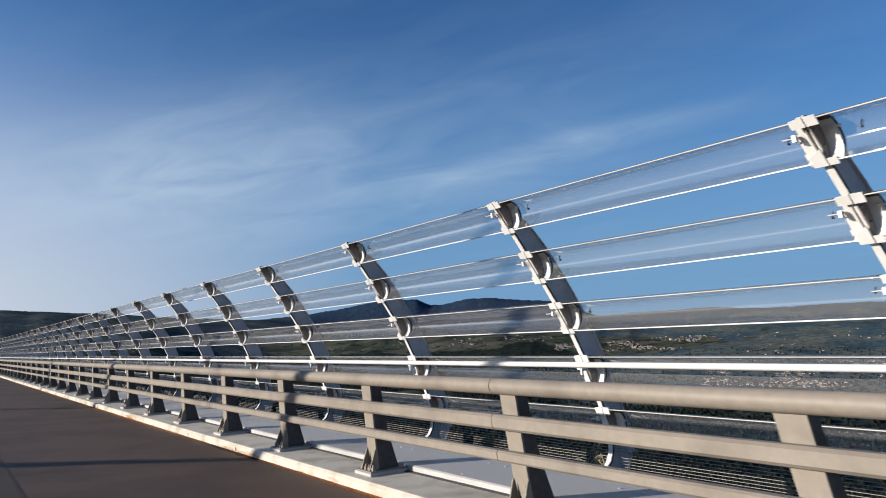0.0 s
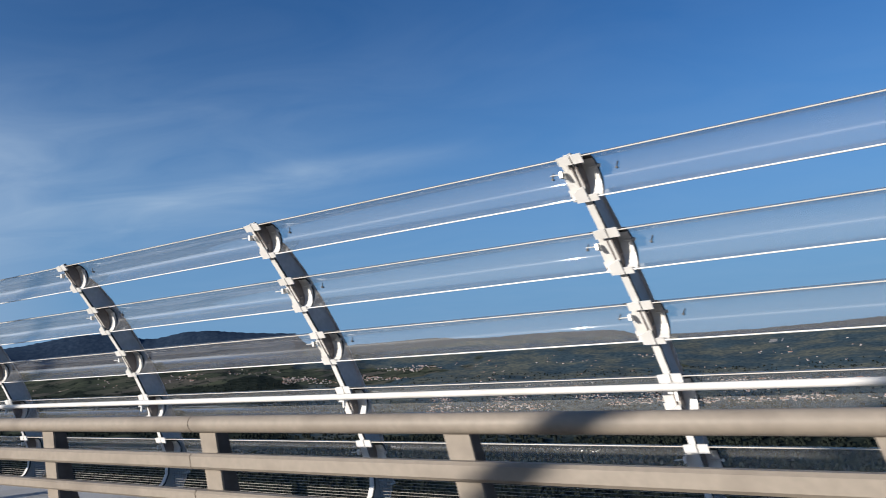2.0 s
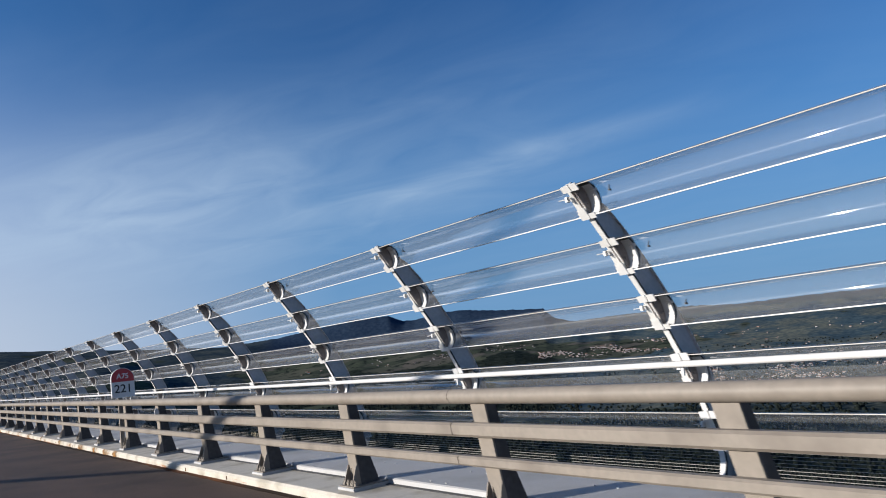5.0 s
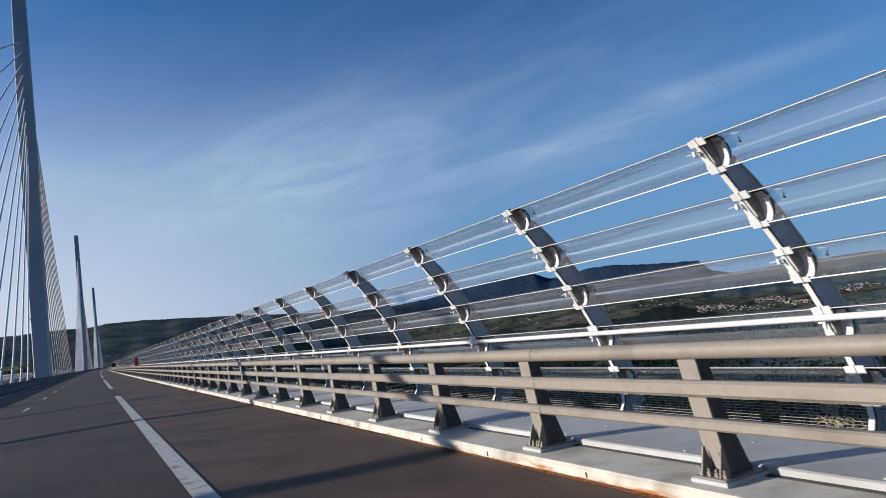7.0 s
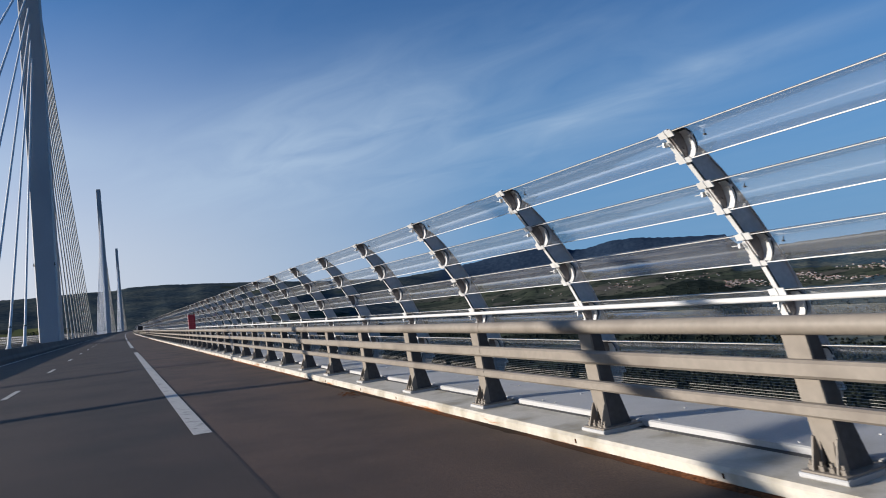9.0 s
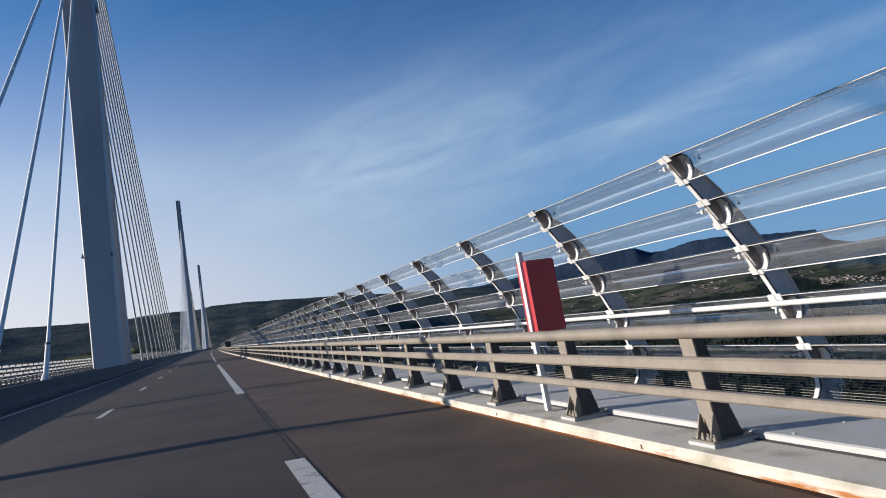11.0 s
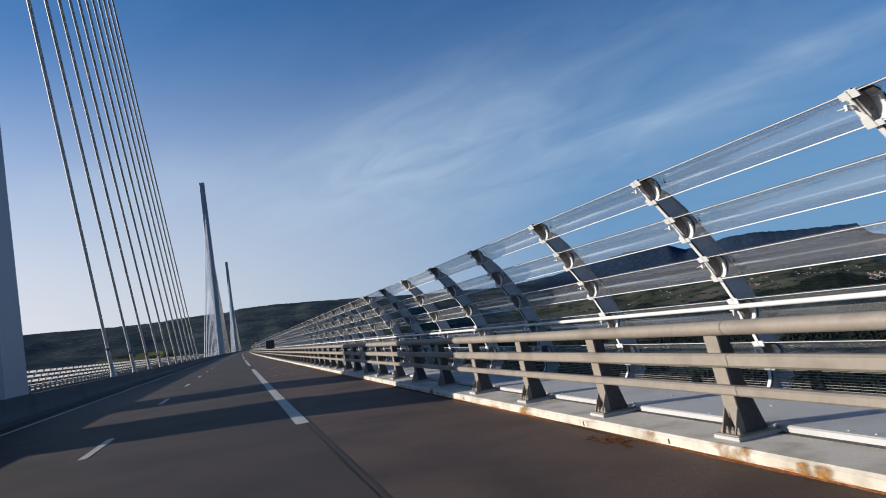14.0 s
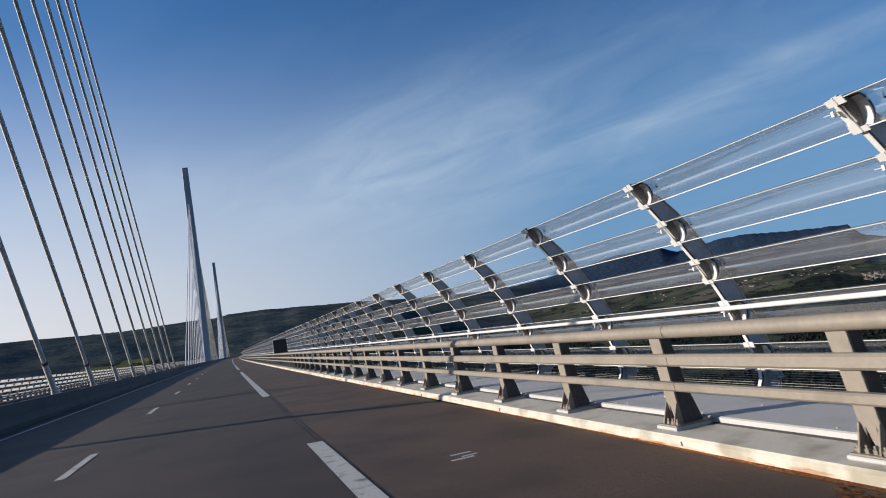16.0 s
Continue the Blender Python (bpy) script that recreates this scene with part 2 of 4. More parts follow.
def clear_sheet(name, milky_lo, milky_hi):
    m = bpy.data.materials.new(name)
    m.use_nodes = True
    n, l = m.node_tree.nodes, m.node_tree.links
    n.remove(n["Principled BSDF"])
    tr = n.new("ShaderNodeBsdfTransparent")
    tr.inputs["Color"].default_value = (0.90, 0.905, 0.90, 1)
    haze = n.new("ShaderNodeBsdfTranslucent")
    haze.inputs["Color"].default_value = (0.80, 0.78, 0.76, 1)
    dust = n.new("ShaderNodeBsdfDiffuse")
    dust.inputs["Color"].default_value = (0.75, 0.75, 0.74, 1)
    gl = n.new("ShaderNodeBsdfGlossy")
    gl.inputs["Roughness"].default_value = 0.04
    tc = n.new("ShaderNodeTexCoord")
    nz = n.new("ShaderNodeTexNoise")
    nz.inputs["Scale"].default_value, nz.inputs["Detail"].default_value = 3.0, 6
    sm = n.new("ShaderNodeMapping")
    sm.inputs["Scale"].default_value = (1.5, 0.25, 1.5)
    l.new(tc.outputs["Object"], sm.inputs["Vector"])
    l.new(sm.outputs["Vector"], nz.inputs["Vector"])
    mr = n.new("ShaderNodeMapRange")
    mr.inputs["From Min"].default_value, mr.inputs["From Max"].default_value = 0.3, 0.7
    mr.inputs["To Min"].default_value, mr.inputs["To Max"].default_value = milky_lo, milky_hi
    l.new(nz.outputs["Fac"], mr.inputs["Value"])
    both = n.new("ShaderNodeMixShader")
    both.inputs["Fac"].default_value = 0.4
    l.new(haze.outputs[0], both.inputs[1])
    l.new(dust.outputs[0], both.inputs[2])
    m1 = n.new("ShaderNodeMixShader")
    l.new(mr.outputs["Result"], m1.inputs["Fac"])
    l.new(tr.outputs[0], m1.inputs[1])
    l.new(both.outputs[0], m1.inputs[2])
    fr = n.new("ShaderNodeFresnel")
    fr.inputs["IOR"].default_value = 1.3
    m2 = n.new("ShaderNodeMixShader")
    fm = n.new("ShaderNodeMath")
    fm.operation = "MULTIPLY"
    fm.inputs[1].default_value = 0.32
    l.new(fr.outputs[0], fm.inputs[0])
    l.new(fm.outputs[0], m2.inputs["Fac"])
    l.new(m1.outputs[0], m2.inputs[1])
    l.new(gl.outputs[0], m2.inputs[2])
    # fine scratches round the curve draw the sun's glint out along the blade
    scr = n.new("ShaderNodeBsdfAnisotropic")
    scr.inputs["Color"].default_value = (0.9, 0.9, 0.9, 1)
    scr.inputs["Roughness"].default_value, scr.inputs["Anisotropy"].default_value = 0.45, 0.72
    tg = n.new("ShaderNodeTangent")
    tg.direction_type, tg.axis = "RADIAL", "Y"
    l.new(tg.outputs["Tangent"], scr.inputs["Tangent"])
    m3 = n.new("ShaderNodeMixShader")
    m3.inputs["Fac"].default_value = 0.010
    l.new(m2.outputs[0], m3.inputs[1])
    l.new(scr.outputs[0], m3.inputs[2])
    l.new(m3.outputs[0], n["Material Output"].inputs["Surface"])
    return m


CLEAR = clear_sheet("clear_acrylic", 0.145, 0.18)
# whiter copy for the opposite blades: sunlight put into the material
SUNLIT = clear_sheet("sunlit_acrylic", 0.5, 0.62)

# ======== mesh helpers ========


def mesh_of(name, verts, faces, mat, smooth=False):
    me = bpy.data.meshes.new(name)
    me.from_pydata(verts, [], faces)
    me.materials.append(mat)
    if smooth:
        me.polygons.foreach_set("use_smooth", [True] * len(me.polygons))
    me.update()
    if smooth:
        me.set_sharp_from_angle(angle=radians(45))
    return me


def part(name, me, parent, label="", loc=None):
    """One mesh object under a thing or part."""
    ob = new(name, me)
    ob.parent = parent
    if loc is not None:
        ob.location = loc
    if label:
        ob["label"] = label
    return ob


class Shape:
    """Gathers pieces of one mesh."""

    def __init__(self):
        self.v, self.f = [], []

    def add(self, verts, faces):
        o = len(self.v)
        self.v += [tuple(p) for p in verts]
        self.f += [tuple(i + o for i in q) for q in faces]
        return self

    def box(self, x0, x1, y0, y1, z0, z1, bevel=0.0):
        if bevel <= 0:
            c = [(x, y, z) for z in (z0, z1) for y in (y0, y1) for x in (x0, x1)]
            return self.add(c, [(0, 2, 3, 1), (4, 5, 7, 6), (0, 1, 5, 4), (2, 6, 7, 3), (0, 4, 6, 2), (1, 3, 7, 5)])
        b = bevel
        pr = [(x0 + b, z0), (x1 - b, z0), (x1, z0 + b), (x1, z1 - b), (x1 - b, z1), (x0 + b, z1), (x0, z1 - b), (x0, z0 + b)]
        return self.prism(pr, y0, y1)

    def prism(self, pr, y0, y1):
        """A profile in x, z drawn from y0 to y1."""
        k = len(pr)
        v = [(x, y0, z) for x, z in pr] + [(x, y1, z) for x, z in pr]
        f = [(i, (i + 1) % k, k + (i + 1) % k, k + i) for i in range(k)] + [tuple(range(k))[::-1], tuple(range(k, 2 * k))]
        return self.add(v, f)

    def sweep(self, pr, stations, closed=True, caps=True):
        """A profile in x, z drawn along the deck's line at the given stations."""
        k = len(pr)
        v = [deck(x, s, z) for s in stations for x, z in pr]
        e = k if closed else k - 1
        f = [(j * k + i, j * k + (i + 1) % k, (j + 1) * k + (i + 1) % k, (j + 1) * k + i) for j in range(len(stations) - 1) for i in range(e)]
        if caps and closed:
            n0 = (len(stations) - 1) * k
            f += [tuple(range(k))[::-1], tuple(range(n0, n0 + k))]
        return self.add(v, f)

    def rod(self, a, b, r, sides=8, r2=None):
        a, b = Vector(a), Vector(b)
        d = (b - a).normalized()
        u = d.orthogonal().normalized()
        w = d.cross(u)
        r2 = r if r2 is None else r2
        v = [c + (u * math.cos(t) + w * math.sin(t)) * q for c, q in ((a, r), (b, r2)) for t in [2 * math.pi * i / sides for i in range(sides)]]
        f = [(i, (i + 1) % sides, sides + (i + 1) % sides, sides + i) for i in range(sides)]
        f += [tuple(range(sides))[::-1], tuple(range(sides, 2 * sides))]
        return self.add(v, f)

    def mesh(self, name, mat, smooth=False):
        return mesh_of(name, self.v, self.f, mat, smooth)


def steps(a, b, d):
    n = max(1, math.ceil((b - a) / d))
    return [a + (b - a) * i / n for i in range(n + 1)]


def ring(cx, cz, r, sides=12):
    return [(cx + r * math.cos(2 * math.pi * i / sides), cz + r * math.sin(2 * math.pi * i / sides)) for i in range(sides)]


def setting(name, me, label, category="structure"):
    return tagged(new(name, me), label, category, kind="structure")


# ======== the deck ========
S0, S1 = -40.0, 1200.0       # stretch of deck that is built
MID = -9.2                   # the median's axis
ST = steps(S0, S1 + 500, 20)

road_pr = [(3.70, -0.09), (0.9, 0.0), (-8.05, 0.0), (-8.05, -0.4), (3.70, -0.4)]
setting("road", Shape().sweep(road_pr, ST).mesh("road", ASPHALT), "dark brownish-grey asphalt carriageway of the viaduct", "road")
LANE = material("darker_asphalt", (0.048, 0.035, 0.0285), 0.72, grain=70, vary=0.5, stain=(0.0225, 0.019, 0.017), stain_scale=0.5, stain_at=(0.42, 0.72), bump=0.4, spec=0.26)
lane_pr = [(1.03, -0.02), (1.03, -0.0025), (0.99, 0.0015), (-7.9, 0.002), (-7.9, -0.02)]
setting("road_lanes", Shape().sweep(lane_pr, ST).mesh("road_lanes", LANE), "darker asphalt of the two driving lanes", "road")
left_pr = [(2 * MID - 3.70, -0.09), (2 * MID - 3.70, -0.4), (2 * MID + 8.05, -0.4), (2 * MID + 8.05, 0.0), (2 * MID - 0.9, 0.0)]
setting("road_opposite", Shape().sweep(left_pr, ST).mesh("road_opposite", ASPHALT), "dark asphalt carriageway beyond the median", "road")


def stripe(x, w, s, length, name="lane_marking", label="worn white painted road line", lift=0.009):
    def zz(q):
        return (0.0 if q <= 0.9 else -0.09 * (q - 0.9) / 2.8) + lift
    st = steps(s, s + length, 13)
    v = [deck(q, t, zz(q)) for t in st for q in (x - w / 2, x + w / 2)]
    f = [(2 * i, 2 * i + 1, 2 * i + 3, 2 * i + 2) for i in range(len(st) - 1)]
    return tagged(new(name, mesh_of(name, v, f, PAINT)), label, "road marking", "road lines", "structure")


for i in range(-13, 70):
    stripe(-2.732, 0.15, 177.045 + 13 * i - 1.5, 3.0)
for i in range(-2, 21):
    stripe(0.876, 0.23, 139.3 + 50.85 * i, 38.2)
stripe(-6.85, 0.18, S0, S1 - S0)

# the wavering joint between the two courses of asphalt
TAR = material("bitumen", (0.012, 0.011, 0.0105), 0.7, grain=50, vary=0.3, bump=0.3, spec=0.2)
st = [95 + 0.25 * i for i in range(1000)]
v, f = [], []
for i, q in enumerate(st):
    x = 0.935 + 0.022 * noise.noise((q * 0.5, 4.2, 0)) + 0.012 * noise.noise((q * 2.3, 1.2, 0))
    w = 0.012 + 0.010 * noise.noise((q * 0.9, 8.2, 0))
    z = 0.0045 - 0.02 * max(0.0, x - 0.9)
    v += [deck(x - w, q, z), deck(x + w, q, z)]
    if i and not 176 < q < 192:
        f.append((2 * i - 2, 2 * i - 1, 2 * i + 1, 2 * i))
setting("road_joint", mesh_of("road_joint", v, f, TAR), "dark wavering bitumen joint along the edge line", "road joint")

# kerb, walkway, cover plates
kerb_pr = [(3.70, -0.35), (3.70, 0.0), (3.725, 0.028), (3.76, 0.03), (4.28, 0.035), (4.28, -0.35)]
setting("kerb", Shape().sweep(kerb_pr, ST).mesh("kerb", KERB), "cream-painted kerb with rust stains along the carriageway", "kerb")
walk_pr = [(4.28, -0.35), (4.28, 0.085), (4.30, 0.095), (5.5, 0.075), (5.52, 0.06), (5.52, -0.5), (5.3, -0.6)]
setting("pavement", Shape().sweep(walk_pr, ST).mesh("pavement", WALK), "pale grey coated service walkway behind the barrier", "walkway")
setting("kerb_opposite", Shape().sweep([(2 * MID - x, z) for x, z in kerb_pr][::-1], ST).mesh("kerb_opposite", KERB), "cream-painted kerb of the opposite carriageway", "kerb")
setting("pavement_opposite", Shape().sweep([(2 * MID - x, z) for x, z in walk_pr][::-1], ST).mesh("pavement_opposite", WALK), "pale grey walkway beyond the opposite barrier", "walkway")

strip_pr = [(4.225, 0.03), (4.225, 0.0395), (4.2795, 0.0405), (4.2795, 0.03)]
setting("trim", Shape().sweep(strip_pr, ST).mesh("trim", RUBBER), "dark strip between kerb and walkway", "joint")
# median wall
med_pr = [(-7.72, -0.3), (-7.72, 0.18), (-7.88, 0.42), (-7.94, 0.93), (-7.98, 0.95), (-8.2, 0.95), (-8.2, 0.55),
          (2 * MID + 8.2, 0.55), (2 * MID + 8.2, 0.95), (2 * MID + 7.98, 0.95), (2 * MID + 7.94, 0.93), (2 * MID + 7.88, 0.42), (2 * MID + 7.72, 0.18), (2 * MID + 7.72, -0.3)]
setting("median_wall", Shape().sweep(med_pr, ST).mesh("median_wall", CONCRETE), "low concrete median wall along the deck's axis", "median barrier")
# the steel box under the roadway
box_pr = [(5.5, -0.5), (4.5, -2.0), (-5, -4.2), (2 * MID + 5, -4.2), (2 * MID - 4.5, -2.0), (2 * MID - 5.5, -0.5)]
setting("deck_box", Shape().sweep(box_pr[::-1], ST).mesh("deck_box", CONCRETE), "grey steel box girder under the viaduct roadway", "bridge deck")

# ======== safety barrier ========
PITCH, P_OFF = 2.29, 5.153


def barrier_post_meshes():
    # front plate with two pointed openings at its foot
    outline = [(-0.092, 0.95), (-0.084, 0.075), (-0.074, 0.075), (-0.046, 0.255), (-0.012, 0.075), (0.012, 0.075), (0.046, 0.255), (0.074, 0.075), (0.084, 0.075), (0.092, 0.95)]
    k = len(outline)
    front = Shape().add([(3.968 - 0.034 * z + d, y, z) for d in (0.0, 0.018) for y, z in outline],
                        [tuple(range(k))[::-1], tuple(range(k, 2 * k))] + [(i, (i + 1) % k, k + (i + 1) % k, k + i) for i in range(k)])
    cheek = [(3.985, 0.075), (4.22, 0.075), (4.21, 0.11), (4.125, 0.42), (4.065, 0.95), (3.955, 0.95)]
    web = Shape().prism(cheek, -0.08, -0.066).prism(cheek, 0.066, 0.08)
    pad = Shape().box(3.83, 4.40, -0.165, 0.165, 0.03, 0.064, 0.008)
    plate = Shape().box(3.845, 4.39, -0.15, 0.15, 0.064, 0.078, 0.004)
    rib = Shape().prism([(3.865, 0.078), (3.966, 0.078), (3.957, 0.275), (3.947, 0.275)], -0.006, 0.006)
    bolt = Shape().rod((0, 0, 0), (0, 0, 0.03), 0.024, 6).rod((0, 0, 0.03), (0, 0, 0.055), 0.012, 6)
    return [("front_plate", front.mesh("front_plate", GALV)), ("web", web.mesh("web", SHADED_STEEL)), ("pad", pad.mesh("pad", WALK)),
            ("base_plate", plate.mesh("base_plate", GALV))], rib.mesh("rib", GALV), bolt.mesh("bolt", GALV)


POST_PARTS, RIB, BOLT_ME = barrier_post_meshes()


def barrier_post(s):
    ob = tagged(new("barrier_post"), "grey galvanised steel barrier post bolted to the kerb", "barrier post", "posts of the safety barrier")
    for name, me in POST_PARTS:
        part(name, me, ob)
    for y in (-0.083, 0.083):
        part("rib", RIB, ob, "galvanised stiffener", (0, y, 0))
    for y in (-0.11, -0.034, 0.034, 0.11):
        part("bolt", BOLT_ME, ob, loc=(3.9, y, 0.078))
    ob.matrix_world = along(s)
    return ob


def post_station(i):
    s = P_OFF + PITCH * i
    return s - (0.52 if s < 90 else 0.70 if s < 134 else 0.45 if s < 141 else 0.13)


NEAR_END = 368.0
first_post = barrier_post(post_station(-8))
i = -7
while post_station(i) < NEAR_END:
    copy_thing(first_post, along(post_station(i)))
    i += 1
far_from = i

TOP_R = ring(3.935, 0.983, 0.065, 16)


def soft_box(x0, x1, z0, z1, b):
    return [(x0 + b, z0), (x1 - b, z0), (x1, z0 + b), (x1, z1 - b), (x1 - b, z1), (x0 + b, z1), (x0, z1 - b), (x0, z0 + b)]


MID_R, LOW_R = soft_box(3.855, 3.945, 0.652, 0.768, 0.02), soft_box(3.865, 3.955, 0.408, 0.492, 0.016)
RAIL = 6.87
k = 0
while -12.0 + k * RAIL < NEAR_END:
    s0 = -11.26 + k * RAIL
    rail = tagged(new("guard_rail"), "beige-grey steel guard rail with three horizontal tubes", "guard rail", "rail lengths of the safety barrier")
    st = [s0 + 0.004, s0 + RAIL / 2, s0 + RAIL - 0.004]
    part("top_tube", Shape().sweep(TOP_R, st).mesh("top_tube", GALV, True), rail)
    part("middle_rail", Shape().sweep(MID_R, st).mesh("middle_rail", GALV), rail)
    part("lower_rail", Shape().sweep(LOW_R, st).mesh("lower_rail", GALV), rail)
    k += 1
rail_end = -11.26 + k * RAIL

far = Shape()
for i in range(far_from, far_from + 380):
    m = along(post_station(i))
    c = Shape().box(3.86, 3.92, -0.06, 0.06, 0.06, 0.97).prism([(3.9, 0.06), (4.17, 0.06), (4.02, 0.97), (3.92, 0.97)], -0.05, 0.05)
    far.add([m @ Vector(p) for p in c.v], c.f)
far_st = steps(rail_end, S1, 15)
far.sweep(TOP_R, far_st).sweep(MID_R, far_st).sweep(LOW_R, far_st)
tagged(new("far_barrier", far.mesh("far_barrier", GALV)), "long run of grey safety barrier dwindling into the distance", "guard rail", kind="stuff")

# ======== wind screen ========
BAY = 3.370
# front line of a post, from the tip to the foot: x, z
FRONT = [(4.925, 2.775), (5.03, 2.60), (5.15, 2.42), (5.30, 2.20), (5.47, 1.94), (5.635, 1.68), (5.80, 1.40), (5.93, 1.12), (6.03, 0.85), (6.12, 0.56), (6.17, 0.38), (6.19, 0.23), (6.175, 0.10), (6.115, 0.0), (6.02, -0.07), (5.90, -0.11), (5.60, -0.16)]
BLADES = [((4.89, 2.735), (5.075, 2.465)), ((5.25, 2.225), (5.425, 1.94)), ((5.60, 1.685), (5.75, 1.40)), ((5.885, 1.115), (6.0, 0.80)), ((6.10, 0.55), (6.18, 0.22))]


def offset_line(line, d):
    out = []
    for i, (x, z) in enumerate(line):
        x0, z0 = line[max(0, i - 1)]
        x1, z1 = line[min(len(line) - 1, i + 1)]
        tx, tz = x1 - x0, z1 - z0
        q = math.hypot(tx, tz)
        out.append((x - tz / q * d, z + tx / q * d))
    return out


def blade_arc(a, b, n=11, bulge=0.185):
    (x0, z0), (x1, z1) = a, b
    dx, dz = x1 - x0, z1 - z0
    q = math.hypot(dx, dz)
    nx, nz = -dz / q, dx / q
    out = []
    for i in range(n):
        t = 0.5 - 0.5 * math.cos(math.pi * i / (n - 1))
        h = bulge * math.sin(math.pi * i / (n - 1))
        out.append((x0 + dx * t + nx * h, z0 + dz * t + nz * h))
    return out


def strip_mesh(line, y0, y1):
    v = [(x, y, z) for y in (y0, y1) for x, z in line]
    n = len(line)
    return v, [(i, i + 1, n + i + 1, n + i) for i in range(n - 1)]


def screen_meshes():
    back = offset_line(FRONT, 0.265)
    for i, d in enumerate((0.02, 0.14, 0.22, 0.255)):
        back[i] = offset_line(FRONT, d)[i]
    web = Shape()
    n = len(FRONT)
    v = [(x, y, z) for y in (-0.012, 0.012) for ln in (FRONT, back) for x, z in ln]
    f = []
    for i in range(n - 1):
        f += [(i, n + i, n + i + 1, i + 1), (2 * n + i, 2 * n + i + 1, 3 * n + i + 1, 3 * n + i), (n + i, 3 * n + i, 3 * n + i + 1, n + i + 1)]
    f += [(0, 2 * n, 3 * n, n), (n - 1, 2 * n - 1, 4 * n - 1, 3 * n - 1)]
    web.add(v, f)
    # narrow flange along the back of the web
    rim = Shape()
    kb = len(back) - 1
    outer = [(x + 0.008, z + 0.003) for x, z in back[1:]]
    v = [(x, y, z) for y in (-0.038, 0.038) for ln in (back[1:], outer) for x, z in ln]
    f = [(0, kb, 3 * kb, 2 * kb), (kb - 1, 3 * kb - 1, 4 * kb - 1, 2 * kb - 1)]
    for i in range(kb - 1):
        f += [(i, i + 1, kb + i + 1, kb + i), (2 * kb + i, 3 * kb + i, 3 * kb + i + 1, 2 * kb + i + 1), (i, 2 * kb + i, 2 * kb + i + 1, i + 1), (kb + i, kb + i + 1, 3 * kb + i + 1, 3 * kb + i)]
    rim.add(v, f)
    fl0, fl1 = offset_line(FRONT, -0.008), FRONT
    flange = Shape()
    for ya, yb in ((-0.012, 0.044),):
        v = [(x, y, z) for y in (ya, yb) for ln in (fl0, fl1) for x, z in ln]
        f = []
        for i in range(n - 1):
            f += [(i, i + 1, n + i + 1, n + i), (2 * n + i, 3 * n + i, 3 * n + i + 1, 2 * n + i + 1), (i, 2 * n + i, 2 * n + i + 1, i + 1), (n + i, n + i + 1, 3 * n + i + 1, 3 * n + i)]
        f += [(0, n, 3 * n, 2 * n), (n - 1, 3 * n - 1, 4 * n - 1, 2 * n - 1)]
        flange.add(v, f)
    seal = Shape()
    s0, s1 = offset_line(FRONT, -0.006), offset_line(FRONT, 0.012)
    v = [(x, y, z) for y in (-0.021, -0.0125) for ln in (s0, s1) for x, z in ln]
    f = []
    for i in range(n - 1):
        f += [(i, i + 1, n + i + 1, n + i), (2 * n + i, 3 * n + i, 3 * n + i + 1, 2 * n + i + 1), (i, 2 * n + i, 2 * n + i + 1, i + 1)]
    seal.add(v, f + [(0, n, 3 * n, 2 * n)])
    out = {"rim": rim.mesh("rim", POST), "seal": seal.mesh("seal", RUBBER), "web": web.mesh("web", PLATE), "flange": flange.mesh("flange", WHITE), "blade": [], "clamp": [], "gasket": [], "bracket": [], "cheek": [], "cover": [], "pin": []}
    for a, b in BLADES:
        arc = blade_arc(a, b)
        v, f = strip_mesh(arc, -BAY / 2, BAY / 2)
        pane = Shape().add(v, f)
        for q, hb in ((a, 0.0045), (b, 0.0055)):
            pane.prism(soft_box(q[0] - hb, q[0] + hb, q[1] - hb, q[1] + hb, 0.002), -BAY / 2 + 0.02, BAY / 2 - 0.02)
        me = mesh_of("blade", pane.v, pane.f, CLEAR, True)
        me.materials.append(STRIP)
        me.materials.append(WHITE)
        edge_faces = (len(me.polygons) - len(f)) // 2
        me.polygons.foreach_set("material_index", [0] * len(f) + [1] * edge_faces + [2] * edge_faces)
        out["blade"].append(me)
        for low, q in ((0, a), (1, b)):
            # cross pieces either side of the seal, and a tongue that grips the blade
            e = ((b[0] - a[0]) / 0.33, (b[1] - a[1]) / 0.33)
            u = (-e[1], e[0])

            def at(m, h):
                return (q[0] + e[0] * m + u[0] * h, q[1] + e[1] * m + u[1] * h)
            m0, m1 = (-0.10, 0.03) if low else (-0.025, 0.05)
            mw = 0.05 if low else 0.012
            # plan of the cross piece, along the front and across the post: wide over the blade's edge, narrowing away from it
            for y0, y1, trim in ((-0.012, 0.088, mw), (-0.105 if not low else -0.09, -0.022, 0.0)):
                k0 = m0 if y0 > -0.05 else max(m0, -0.022)
                far_y, near_y = (y1, y0) if y0 > -0.05 else (y0, y1)
                corner = [(k0, near_y), (k0 + trim, far_y), (m1, far_y), (m1, near_y)]
                c = Shape() if y0 > -0.05 else c
                c.add([(at(m, h)[0], y, at(m, h)[1]) for h in (-0.009, 0.006) for m, y in corner],
                      [(0, 1, 2, 3), (4, 7, 6, 5), (0, 4, 5, 1), (1, 5, 6, 2), (2, 6, 7, 3), (3, 7, 4, 0)])
            out["bracket"].append(c.mesh("bracket", WHITE))
